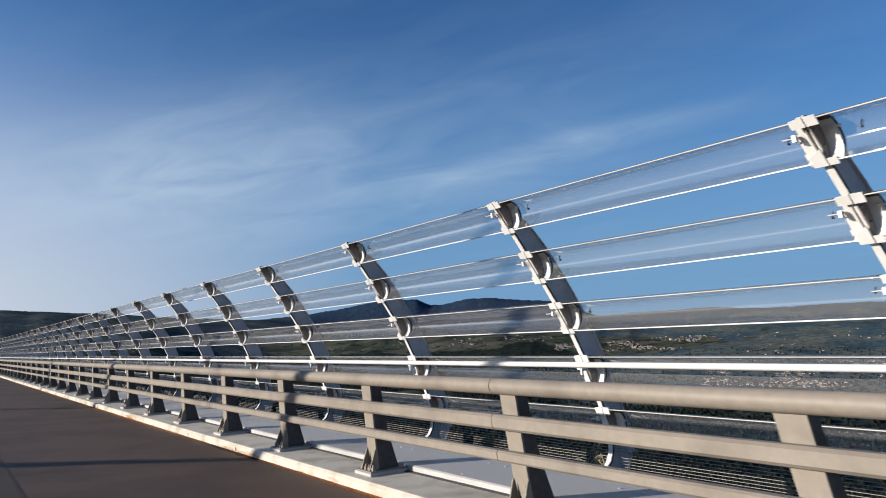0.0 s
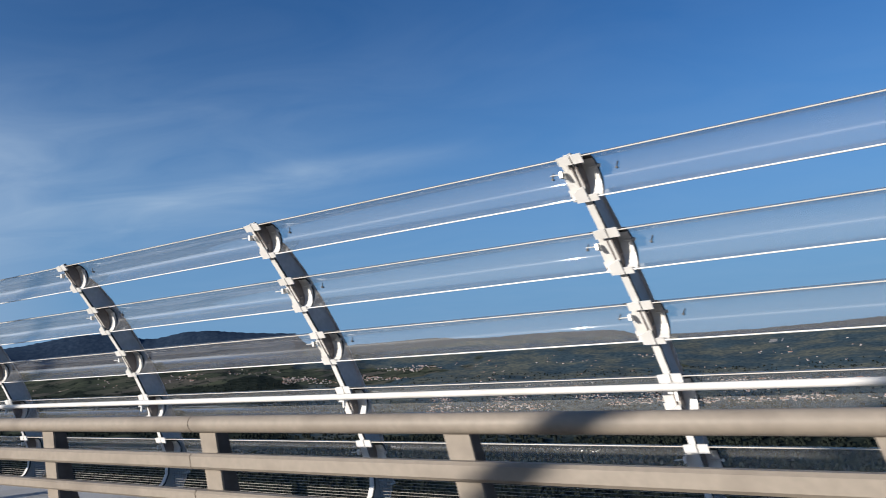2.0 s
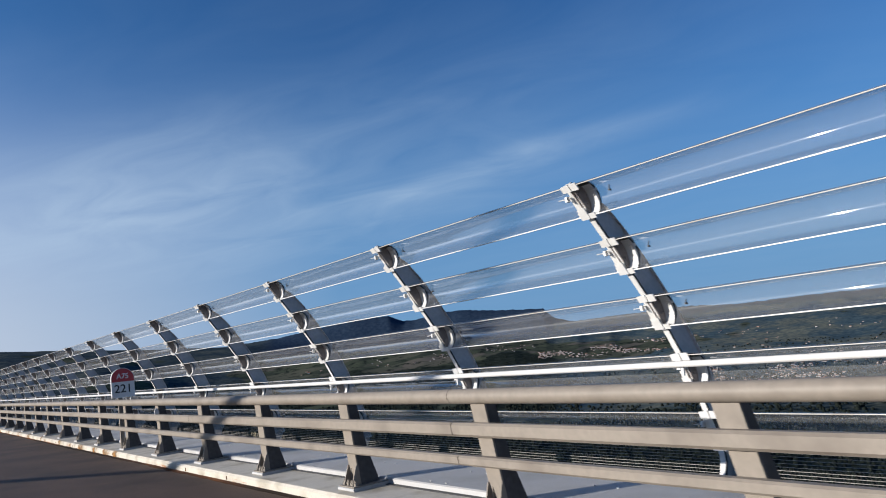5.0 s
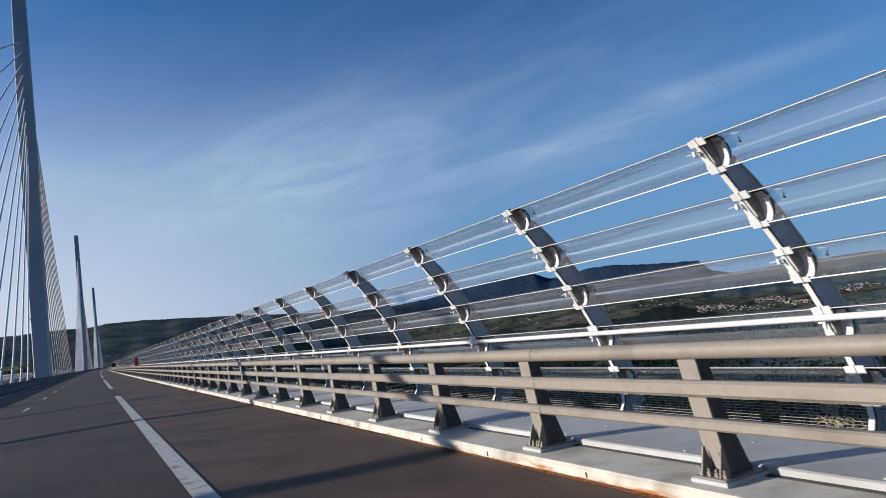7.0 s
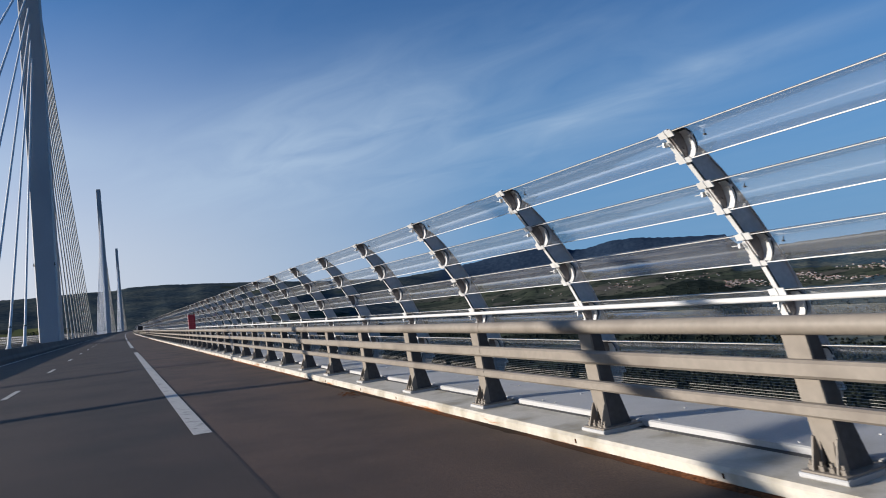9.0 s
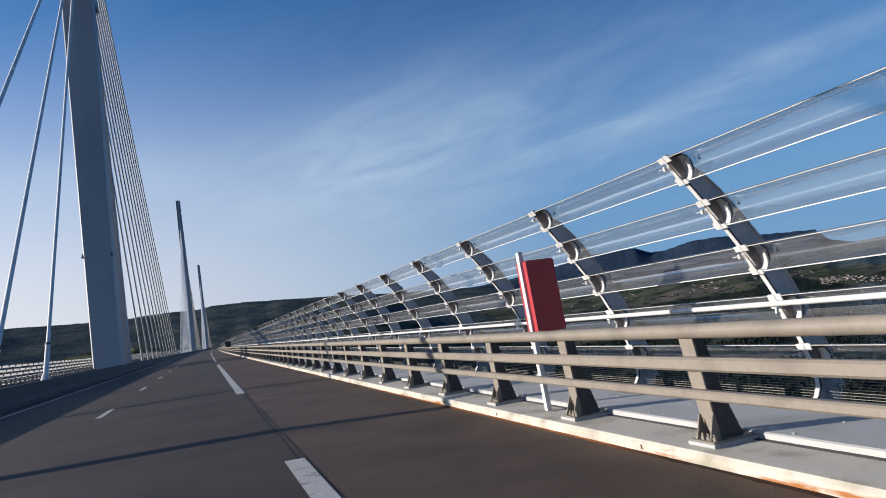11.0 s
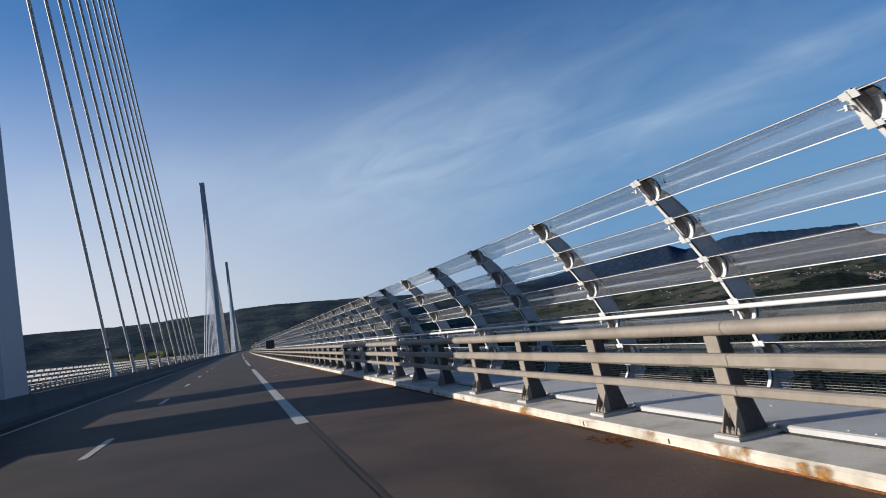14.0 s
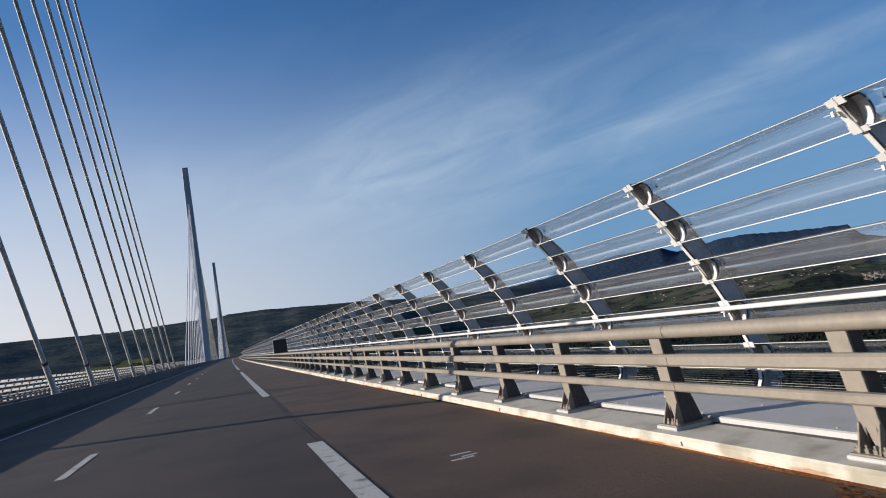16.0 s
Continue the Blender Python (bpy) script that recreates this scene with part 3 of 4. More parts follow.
        for r0, r1, w, name, mat in ((0.166, 0.182, 0.13, "gasket", RUBBER), (0.152, 0.1655, 0.122, "clamp", WHITE)):
            i0, i1 = blade_arc(a, b, 13, r0), blade_arc(a, b, 13, r1)
            if name == "clamp":
                i0 = [(x + (xo - x) * min(1.0, max(0.0, (7 - i) / 3)), z + (zo - z) * min(1.0, max(0.0, (7 - i) / 3))) for i, ((x, z), (xo, zo)) in enumerate(zip(blade_arc(a, b, 13, 0.134), i1))]
                i0, i1 = i0[4:], i1[4:]
            m = len(i0)
            c = Shape()
            vv = [(x, y, z) for y in (-w, w) for ln in (i0, i1) for x, z in ln]
            ff = []
            for i in range(m - 1):
                ff += [(i, m + i, m + i + 1, i + 1), (2 * m + i, 2 * m + i + 1, 3 * m + i + 1, 3 * m + i), (i, i + 1, 2 * m + i + 1, 2 * m + i), (m + i, 3 * m + i, 3 * m + i + 1, m + i + 1)]
            if name == "clamp":
                x, z = i1[2]
                c.rod((x - 0.03, -0.16, z), (x - 0.03, -0.06, z), 0.006, 6).rod((x - 0.03, -0.155, z), (x - 0.03, -0.145, z), 0.015, 6)
            out[name].append(c.add(vv, ff).mesh(name, mat))
        # cheek plates that close the blade's end, dull dark grey, with two bolts
        a2, b2 = (a[0] + 0.022, a[1] - 0.005), (b[0] + 0.02, b[1] + 0.012)
        arc = blade_arc(a2, b2, 13, 0.150)
        c = Shape()
        for y0, y1 in ((-0.024, -0.0125), (0.0125, 0.024)):
            c.prism(arc, y0, y1)
        for t, h in ((0.3, 0.04), (0.68, 0.06)):
            x, z = a[0] + (b[0] - a[0]) * t + h, a[1] + (b[1] - a[1]) * t + h * 0.6
            c.rod((x, -0.036, z), (x, 0.036, z), 0.012, 6)
        out["cheek"].append(c.mesh("cheek_plate", CHEEK))
        # white cover over the blade's end on the onward side
        c = Shape()
        for t0, t1, w in ((0.0, 0.22, 0.1), (0.22, 0.7, 0.125), (0.7, 1.0, 0.14)):
            pa = [a[k] + (b[k] - a[k]) * t0 for k in (0, 1)]
            pb = [a[k] + (b[k] - a[k]) * t1 for k in (0, 1)]
            c.prism([(pa[0] + 0.075, pa[1]), (pb[0] + 0.075, pb[1]), (pb[0] + 0.09, pb[1]), (pa[0] + 0.09, pa[1])], 0.02, w)
        x, z = a[0] + (b[0] - a[0]) * 0.32, a[1] + (b[1] - a[1]) * 0.32
        c.rod((x + 0.03, 0.09, z), (x - 0.01, 0.19, z - 0.005), 0.005, 6).box(x + 0.005, x + 0.045, 0.1, 0.125, z - 0.03, z + 0.02)
        out["cover"].append(c.mesh("cover_plate", WHITE))
        # pins that pass through the blade a little way off the post
        mid = blade_arc(a, b, 13)
        (px, pz), (qx, qz) = mid[6], mid[7]
        for y in (-0.27, 0.25):
            c = Shape().rod((px - 0.012, y - 0.014, pz), (qx - 0.012, y + 0.014, qz), 0.0045, 6).rod((qx - 0.02, y + 0.014, qz), (qx + 0.012, y + 0.014, qz), 0.009, 6)
            out["pin"].append(c.mesh("pin", RUBBER))
    bx, bz = back[11]
    out["stay"] = Shape().rod((bx - 0.04, -0.03, bz + 0.02), (bx + 0.02, -0.03, bz - 0.14), 0.012, 8).box(bx - 0.06, bx + 0.03, -0.05, -0.012, bz - 0.17, bz - 0.14).mesh("wire_stay", WHITE)
    return out


SCREEN = screen_meshes()


def wind_screen():
    ob = tagged(new("wind_screen"), "curved grey steel post with clear acrylic wind screen blades", "wind screen", "wind screen bays along the deck")
    part("post_web", SCREEN["web"], ob, "dark grey steel plate of the post")
    part("post_flange", SCREEN["flange"], ob, "white front flange of the post")
    part("back_flange", SCREEN["rim"], ob, "grey steel flange along the post's back")
    part("seal", SCREEN["seal"], ob, "black rubber seal strip")
    for i in range(len(BLADES)):
        b = part("blade", SCREEN["blade"][i], ob, "curved clear acrylic blade with polished bright edges", (0, BAY / 2, 0))
        b.visible_shadow = False
        for j in (0, 1):
            part("bracket", SCREEN["bracket"][2 * i + j], ob, "white fixing bracket")
        part("gasket", SCREEN["gasket"][i], ob, "black rubber gasket")
        part("clamp", SCREEN["clamp"][i], ob, "white curved clamp")
        part("cheek_plate", SCREEN["cheek"][i], ob, "dark grey end plate")
        part("cover_plate", SCREEN["cover"][i], ob, "white cover plate")
        if i < 3:
            for j in (0, 1):
                part("pin", SCREEN["pin"][2 * i + j], b, "small dark pin through the blade", (0, -BAY / 2, 0))
    part("wire_stay", SCREEN["stay"], ob, "small white fixing for the wires")
    return ob


first_screen = wind_screen()
first_screen.matrix_world = along(-4 * BAY)
NS = int(NEAR_END / BAY)
for i in range(-3, NS):
    copy_thing(first_screen, along(i * BAY))


def far_screens(i0, i1, flip=False):
    posts, glass, edges, cheeks = Shape(), Shape(), Shape(), Shape()
    back = offset_line(FRONT, 0.265)
    front = offset_line(FRONT, -0.01)

    def side(p):
        return (2 * MID - p[0], p[1]) if flip else p
    for i in range(i0, i1):
        m = along(i * BAY)
        ln = [side(p) for p in FRONT[::2]]
        bk = [side(p) for p in back[::2]]
        n = len(ln)
        v = [m @ Vector((x, y, z)) for y in (-0.02, 0.02) for l in (ln, bk) for x, z in l]
        f = []
        for j in range(n - 1):
            f += [(j, n + j, n + j + 1, j + 1), (2 * n + j, 2 * n + j + 1, 3 * n + j + 1, 3 * n + j), (j, j + 1, 2 * n + j + 1, 2 * n + j), (n + j, 3 * n + j, 3 * n + j + 1, n + j + 1)]
        posts.add(v, f)
        # white flange along the front, and at each blade a dark end plate in a white curved clamp
        fr = [side(p) for p in front[::2]]
        v = [m @ Vector((x, y, z)) for y in (-0.03, 0.03) for l in (fr, ln) for x, z in l]
        edges.add(v, [(j, n + j, n + j + 1, j + 1) for j in range(n - 1)] + [(j, j + 1, 2 * n + j + 1, 2 * n + j) for j in range(n - 1)])
        for a, b in BLADES:
            if not flip:
                c = Shape().prism(blade_arc((a[0] + 0.022, a[1]), (b[0] + 0.02, b[1] + 0.012), 7, 0.15), -0.032, 0.032)
                cheeks.add([m @ Vector(p) for p in c.v], c.f)
                inner, outer = blade_arc(a, b, 7, 0.15)[2:], blade_arc(a, b, 7, 0.168)[2:]
                c = Shape().prism(inner + outer[::-1], -0.1, 0.1)
                edges.add([m @ Vector(p) for p in c.v], c.f)
            arc = [side(p) for p in blade_arc(a, b, 5)]
            v, f = strip_mesh(arc, 0, BAY)
            glass.add([m @ Vector(p) for p in v], f)
            for q in (side(a), side(b)):
                # opposite edges are thickened so that they look brightly lit from the road
                hb = 0.02 if flip else 0.008
                c = Shape().box(q[0] - hb, q[0] + hb, 0, BAY, q[1] - hb, q[1] + hb)
                edges.add([m @ Vector(p) for p in c.v], c.f)
    return posts, glass, edges, cheeks


p, gl, ed, ck = far_screens(NS, int(S1 / BAY))
tagged(new("far_screen_posts", p.mesh("far_screen_posts", PLATE)), "far row of grey wind screen posts", "wind screen", kind="stuff")
tagged(new("far_screen_cheeks", ck.mesh("far_screen_cheeks", CHEEK)), "dark end plates of the far wind screen blades", "wind screen", kind="stuff")
tagged(new("far_screen_edges", ed.mesh("far_screen_edges", WHITE)), "bright edges of the far wind screen blades", "wind screen", kind="stuff")
tagged(new("far_screen_blades", gl.mesh("far_screen_blades", CLEAR, True)), "far row of clear acrylic wind screen blades", "wind screen", kind="stuff")
p, gl, ed, _ = far_screens(int(-30 / BAY), int(S1 / BAY), True)
# the darker plate colour stands in for the shade on these posts
tagged(new("opposite_screen_posts", p.mesh("opposite_screen_posts", CHEEK)), "wind screen posts along the opposite edge of the deck", "wind screen", kind="stuff")
tagged(new("opposite_screen_edges", ed.mesh("opposite_screen_edges", WHITE)), "bright edges of the opposite wind screen blades", "wind screen", kind="stuff")
tagged(new("opposite_screen_blades", gl.mesh("opposite_screen_blades", SUNLIT, True)), "acrylic blades along the opposite edge, whitened to look sunlit", "wind screen", kind="stuff")

opp = Shape()
for i in range(-15, 400):
    m = along(P_OFF + PITCH * i)
    c = Shape().box(2 * MID - 4.1, 2 * MID - 3.86, -0.06, 0.06, 0.03, 0.97)
    opp.add([m @ Vector(q) for q in c.v], c.f)
ost = steps(-32, S1, 15)
for r in (TOP_R, MID_R, LOW_R):
    opp.sweep([(2 * MID - x, z) for x, z in r][::-1], ost)
tagged(new("opposite_barrier", opp.mesh("opposite_barrier", GALV)), "grey safety barrier of the opposite carriageway", "guard rail", kind="stuff")

# handrail tube on the posts
hand = tagged(new("handrail"), "long white tubular handrail fixed to the wind screen posts", "handrail")
hst = steps(-25, S1, 6.74)
part("tube", Shape().sweep(ring(5.845, 1.035, 0.031, 10), hst, caps=False).mesh("tube", WHITE, True), hand)

# wires under the blades
grille = tagged(new("wire_fence"), "thin horizontal steel wires under the wind screen", "wire fence")
for j in range(11):
    z = -0.12 + 0.031 * j
    part("wire", Shape().sweep(ring(6.24, z, 0.0032, 5), steps(-25, 700, 14), caps=False).mesh("wire", WIRE), grille)

net = Shape()
q = -20.0
while q < 375:
    p0, p1 = deck(6.246, q, -0.12), deck(6.246, q, 0.19)
    net.add([p0 + Vector((-0.0015, -0.0015, 0)), p0 + Vector((0.0015, -0.0015, 0)), p0 + Vector((0, 0.0016, 0)), p1 + Vector((-0.0015, -0.0015, 0)), p1 + Vector((0.0015, -0.0015, 0)), p1 + Vector((0, 0.0016, 0))], [(0, 1, 4, 3), (1, 2, 5, 4), (2, 0, 3, 5)])
    q += 0.036
tagged(part("mesh_wire", net.mesh("mesh_wire", RUBBER), grille, "fine upright mesh wires"), kind="stuff")

# ======== pylons and stays ========
TALL = 86.5


def pylon(s):
    ob = tagged(new("pylon"), "tall pale grey steel pylon rising from the median", "bridge pylon", "pylons of the viaduct")

    def leg(y0, y1, z0, z1, w0, w1, d0, d1, name, slim=1.0):
        ch = 0.1
        sh = Shape()
        v = []
        for y, z, w, d in ((y0, z0, w0, d0), (y1, z1, w1, d1)):
            for qx, qy in ((-w + ch, -d), (w - ch, -d), (w, -d + ch), (w * slim, d - ch), ((w - ch) * slim, d), (-(w - ch) * slim, d), (-w * slim, d - ch), (-w, -d + ch)):
                v.append((MID + qx, y + qy, z))
        f = [(i, (i + 1) % 8, 8 + (i + 1) % 8, 8 + i) for i in range(8)] + [tuple(range(8))[::-1], tuple(range(8, 16))]
        part(name, sh.add(v, f).mesh(name, PYLON), ob)
    leg(-5.6, -1.5, -5, 44, 1.22, 1.55, 2.2, 1.5, "leg")
    leg(5.6, 1.5, -5, 44, 1.22, 1.5, 2.2, 1.5, "leg", 0.8)
    leg(0, 0, 42, TALL, 1.54, 1.2, 2.9, 1.7, "mast")
    for x in (-1.34, 1.34):
        lamp = part("beacon", Shape().box(MID + x - 0.12, MID + x + 0.12, -6.55, -6.25, 12.0, 12.12).rod((MID + x, -6.4, 12.1), (MID + x, -6.4, 12.4), 0.08).mesh("beacon", BOLT), ob, "small dark warning lamp")
        part("lamp_arm", Shape().rod((MID + x, -6.3, 12.05), (MID + x * 0.9, -4.6, 11.9), 0.03).mesh("lamp_arm", BOLT), lamp)
    ob.matrix_world = along(s)
    for sg in (-1, 1):
        for k in range(11):
            y = sg * (35.5 + 12.1 * k)
            a = deck(MID - 0.1, s + y, 0.62)
            b = deck(MID, s + sg * 1.4, 46 + 2.4 * k)
            d = (b - a).normalized()
            st = tagged(new("stay_cable"), "white sheathed stay cable anchored in the median", "stay cable", "stay cables of the pylons")
            part("sheath", Shape().rod(a, b, 0.12, 10).mesh("sheath", STAY, True), st)
            part("anchor_tube", Shape().rod(a, a + d * 3.0, 0.16, 10, 0.15).mesh("anchor_tube", WHITE, True), st)
            part("collar", Shape().rod(a + d * 2.95, a + d * 3.1, 0.175, 10).mesh("collar", BOLT, True), st)
            part("base", Shape().rod(a - d * 0.2, a + d * 0.75, 0.36, 10, 0.18).mesh("base", WHITE, True), st)
    return ob


for s in (-32.4, 304.7, 648.0, 990.0):
    pylon(s)

# ======== country round the bridge ========
CX, CY = 0.0, 150.0


def smooth(a, b, x):
    t = min(1.0, max(0.0, (x - a) / (b - a)))
    return t * t * (3 - 2 * t)


SKYLINE = ((-60, 2.6), (-20, 3.2), (-13.6, 3.1), (-7, 2.85), (-2.5, 2.75), (0.4, 2.68), (1.4, 3.0), (4.3, 2.93), (9.9, 2.58), (15, 2.15), (21, 1.75), (25.5, 2.1), (28, 2.45), (31, 2.95), (34.2, 3.0),
           (35.2, 2.5), (36.2, 2.45), (38.3, 2.82), (40, 2.85), (43.3, 2.5), (46.6, 2.27), (47.3, 1.45), (48.8, 1.02), (53, 1.12), (57, 1.25), (61, 1.0), (66, 1.06), (71.5, 0.95), (72.6, 0.8), (73.6, 0.45), (77.5, 0.28), (82, 0.27), (90, 0.5), (130, 0.5))
RIM = 4620.0


def skyline(az):
    """Height of the ridges, in degrees, by bearing."""
    for (a0, e0), (a1, e1) in zip(SKYLINE, SKYLINE[1:]):
        if az <= a1:
            return e0 + (e1 - e0) * max(0.0, (az - a0) / (a1 - a0))
    return SKYLINE[-1][1]


def broad_line(az):
    """The same ridges with their steps evened out."""
    return sum(skyline(az + d) for d in (-5, -2.5, 0, 2.5, 5)) / 5


def bearing(x, y):
    az = math.degrees(math.atan2(x - CX, y - CY))
    return math.hypot(x - CX, y - CY), az if -60 <= az <= 130 else (130 if az > 0 else -60)


def land(x, y):
    r, az = bearing(x, y)
    base = 1.4 + math.tan(radians(broad_line(az))) * RIM
    ridge = base + (1.4 + math.tan(radians(skyline(az))) * RIM - base) * smooth(4050, 4560, r)
    p = 1.35 + 1.1 * smooth(12, 26, az)
    t = smooth(500, RIM, r) ** p
    z = -190 + (ridge + 190) * t
    # the far scarp stands up from a bench of lower hills
    if 20 < az < 60:
        bench = 1.4 + math.tan(radians(0.8)) * r - 30
        k = smooth(3300, 3700, r) * (1 - smooth(4150, 4560, r)) * smooth(20, 30, az) * (1 - smooth(52, 60, az))
        z = z * (1 - k) + min(z, bench) * k
    if r > RIM:
        z = ridge - (r - RIM) * 0.12
    rough = smooth(300, 1200, r) * (1 - 0.8 * smooth(3900, RIM, r))
    z += (14 * noise.noise((x / 420, y / 420, 3.1)) + 8 * noise.noise((x / 150, y / 150, 7.7))) * rough
    # tree tops roughen the rim
    z += 5.0 * smooth(4300, RIM, r) * (noise.noise((az * 6.0, 1.7, 0.0)) + 0.7 * noise.noise((az * 17.0, 5.7, 0.0)))
    lat = x - 0.5 * BEND * y * y
    w = smooth(1080, 1230, y) * math.exp(-(lat / 150) ** 2) * (1 - smooth(2000, 2900, y))
    return z * (1 - w) + (-1.5 + 0.012 * abs(lat + 9) * smooth(20, 60, abs(lat + 9))) * w


def bump(x, c, w):
    return math.exp(-((x - c) / w) ** 2)


def grassy(x, y):
    """1 where the land is open field, 0 where it is wooded."""
    r, az = bearing(x, y)
    v = noise.noise((x / 300, y / 300, 11.3)) + 0.4 * noise.noise((x / 90, y / 90, 2.2)) - 0.25
    v += 1.9 * bump(az, -6.0, 3.4) * bump(r, 2840, 140)
    v += 0.55 * smooth(22, 27, az) * (1 - smooth(50, 60, az)) * smooth(2780, 2960, r) * (1 - smooth(3200, 3380, r))
    v -= 0.25 * smooth(56, 62, az)
    v -= 0.5 * smooth(3600, 4000, r) * (1 - smooth(46, 50, az))
    v -= 0.7 * (1 - smooth(2, 9, az)) * (1 - bump(az, -6.0, 3.4) * bump(r, 2840, 140))
    v -= 0.6 * (1 - smooth(1400, 1800, r)) * smooth(8, 16, az) + 1.0 * (1 - smooth(1150, 1350, r))
    return min(1.0, max(0.0, 0.5 + 4 * v))


def meadow(x, y):
    """1 on the green hay meadow of the near hillside."""
    r, az = bearing(x, y)
    top = 2862 + 33 * (az + 8) + 14 * noise.noise((x / 90, y / 90, 6.2))
    return smooth(-8.9, -8.3, az) * (1 - smooth(-4.4, -3.9, az)) * smooth(2640, 2700, r) * (1 - smooth(top - 10, top + 12, r))


def hazy_vale(x, y):
    """1 on the wide slopes behind the town, which take a blue haze colour."""
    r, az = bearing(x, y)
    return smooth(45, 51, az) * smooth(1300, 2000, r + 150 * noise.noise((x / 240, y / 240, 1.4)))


def hazy_woods(x, y):
    """1 on the far wooded slopes, whose colour is blued to stand for distance haze."""
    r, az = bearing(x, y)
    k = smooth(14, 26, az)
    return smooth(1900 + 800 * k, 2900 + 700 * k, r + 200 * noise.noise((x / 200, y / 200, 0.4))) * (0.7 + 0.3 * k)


def hazy_scarp(x, y):
    """1 on the wooded scarp of the two table hills, coloured as if through haze."""
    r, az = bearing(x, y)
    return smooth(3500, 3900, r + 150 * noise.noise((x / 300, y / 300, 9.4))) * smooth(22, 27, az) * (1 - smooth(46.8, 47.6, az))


def hazy_moor(x, y):
    """1 on the pale plateau beyond the scarps and the light rim; its colour includes haze."""
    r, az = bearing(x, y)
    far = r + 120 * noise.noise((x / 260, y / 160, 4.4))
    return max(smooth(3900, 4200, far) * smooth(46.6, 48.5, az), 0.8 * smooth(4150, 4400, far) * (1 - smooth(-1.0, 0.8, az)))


def crags(x, y):
    """1 on the bare limestone under the plateau's edge."""
    r, az = bearing(x, y)
    return smooth(0.1, 0.3, noise.noise((az * 0.9, r / 45, 2.6)) * bump(r, 3700, 130) * smooth(-0.1, 0.25, noise.noise((az * 5.0, r / 20, 8.1))) * smooth(70, 75, az))


azs = [-60 + 1.0 * i for i in range(0, 38)] + [-22 + 0.2 * i for i in range(0, 615)] + [101 + i for i in range(0, 20)] + [121 + 4 * i for i in range(0, 45)]
rads = [0, 60] + [100 * 1.033 ** i for i in range(1, 117)] + [4370, 4450, 4520, 4580, RIM, RIM + 60]
tv = [(CX + r * math.sin(radians(q)), CY + r * math.cos(radians(q)), 0) for q in azs for r in rads]
tv = [(x, y, land(x, y)) for x, y, _ in tv]
nr = len(rads)
tf = [(i * nr + j, ((i + 1) % len(azs)) * nr + j, ((i + 1) % len(azs)) * nr + j + 1, i * nr + j + 1) for i in range(len(azs)) for j in range(nr - 1)]


def country():
    m = bpy.data.materials.new("country")
    m.use_nodes = True
    n, l = m.node_tree.nodes, m.node_tree.links
    b = n["Principled BSDF"]
    b.inputs["Roughness"].default_value, b.inputs["Specular IOR Level"].default_value = 0.95, 0.0
    tc = n.new("ShaderNodeTexCoord")

    def noise_of(scale, detail, rough=0.6):
        q = n.new("ShaderNodeTexNoise")
        q.inputs["Scale"].default_value, q.inputs["Detail"].default_value, q.inputs["Roughness"].default_value = scale, detail, rough
        l.new(tc.outputs["Object"], q.inputs["Vector"])
        return q.outputs["Fac"]

    def ramp(fac, lo, hi, c0, c1):
        q = n.new("ShaderNodeValToRGB")
        q.color_ramp.elements[0].position, q.color_ramp.elements[1].position = lo, hi
        q.color_ramp.elements[0].color, q.color_ramp.elements[1].color = (*c0, 1), (*c1, 1)
        l.new(fac, q.inputs["Fac"])
        return q.outputs["Color"]

    def mix(fac, a, c):
        q = n.new("ShaderNodeMixRGB")
        l.new(fac, q.inputs["Fac"])
        l.new(a, q.inputs["Color1"])
        l.new(c, q.inputs["Color2"])
        return q.outputs["Color"]

    def cover(name, spread, lo, hi):
        """A kind of land cover or of painted haze, its edge broken up by noise."""
        at = n.new("ShaderNodeAttribute")
        at.attribute_name = name
        q = n.new("ShaderNodeMath")
        q.operation, q.inputs[1].default_value = "MULTIPLY_ADD", spread
        l.new(fine, q.inputs[0])
        l.new(at.outputs["Fac"], q.inputs[2])
        return ramp(q.outputs["Value"], lo, hi, (0, 0, 0), (1, 1, 1))

    fine, broad = noise_of(0.05, 8), noise_of(0.006, 5)
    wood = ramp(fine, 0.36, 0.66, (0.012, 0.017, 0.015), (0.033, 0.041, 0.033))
    # bluish distance haze is painted into the far woods' colour
    hazy_green = mix(ramp(broad, 0.42, 0.6, (0, 0, 0), (1, 1, 1)), ramp(fine, 0.38, 0.64, (0.026, 0.042, 0.054), (0.050, 0.068, 0.078)), ramp(fine, 0.38, 0.64, (0.046, 0.060, 0.062), (0.108, 0.118, 0.104)))
    fields = n.new("ShaderNodeTexVoronoi")
    fields.inputs["Scale"].default_value = 0.010
    lay = n.new("ShaderNodeMapping")
    lay.inputs["Rotation"].default_value, lay.inputs["Scale"].default_value = (0, 0, radians(40)), (0.55, 1.5, 1)
    l.new(tc.outputs["Object"], lay.inputs["Vector"])
    l.new(lay.outputs["Vector"], fields.inputs["Vector"])
    bw = n.new("ShaderNodeSeparateColor")
    l.new(fields.outputs["Color"], bw.inputs["Color"])
    fc = n.new("ShaderNodeValToRGB")
    fc.color_ramp.elements[0].color, fc.color_ramp.elements[1].color = (0.043, 0.052, 0.040, 1), (0.115, 0.103, 0.088, 1)
    fc.color_ramp.elements.new(0.6).color = (0.070, 0.080, 0.054, 1)
    l.new(bw.outputs["Red"], fc.inputs["Fac"])
    open_land = mix(ramp(noise_of(0.021, 7, 0.7), 0.52, 0.60, (0, 0, 0), (1, 1, 1)), fc.outputs["Color"], wood)
    # plateau scrub, blued by haze put into its colour
    hazy_heath = ramp(fine, 0.4, 0.62, (0.053, 0.063, 0.074), (0.092, 0.102, 0.110))
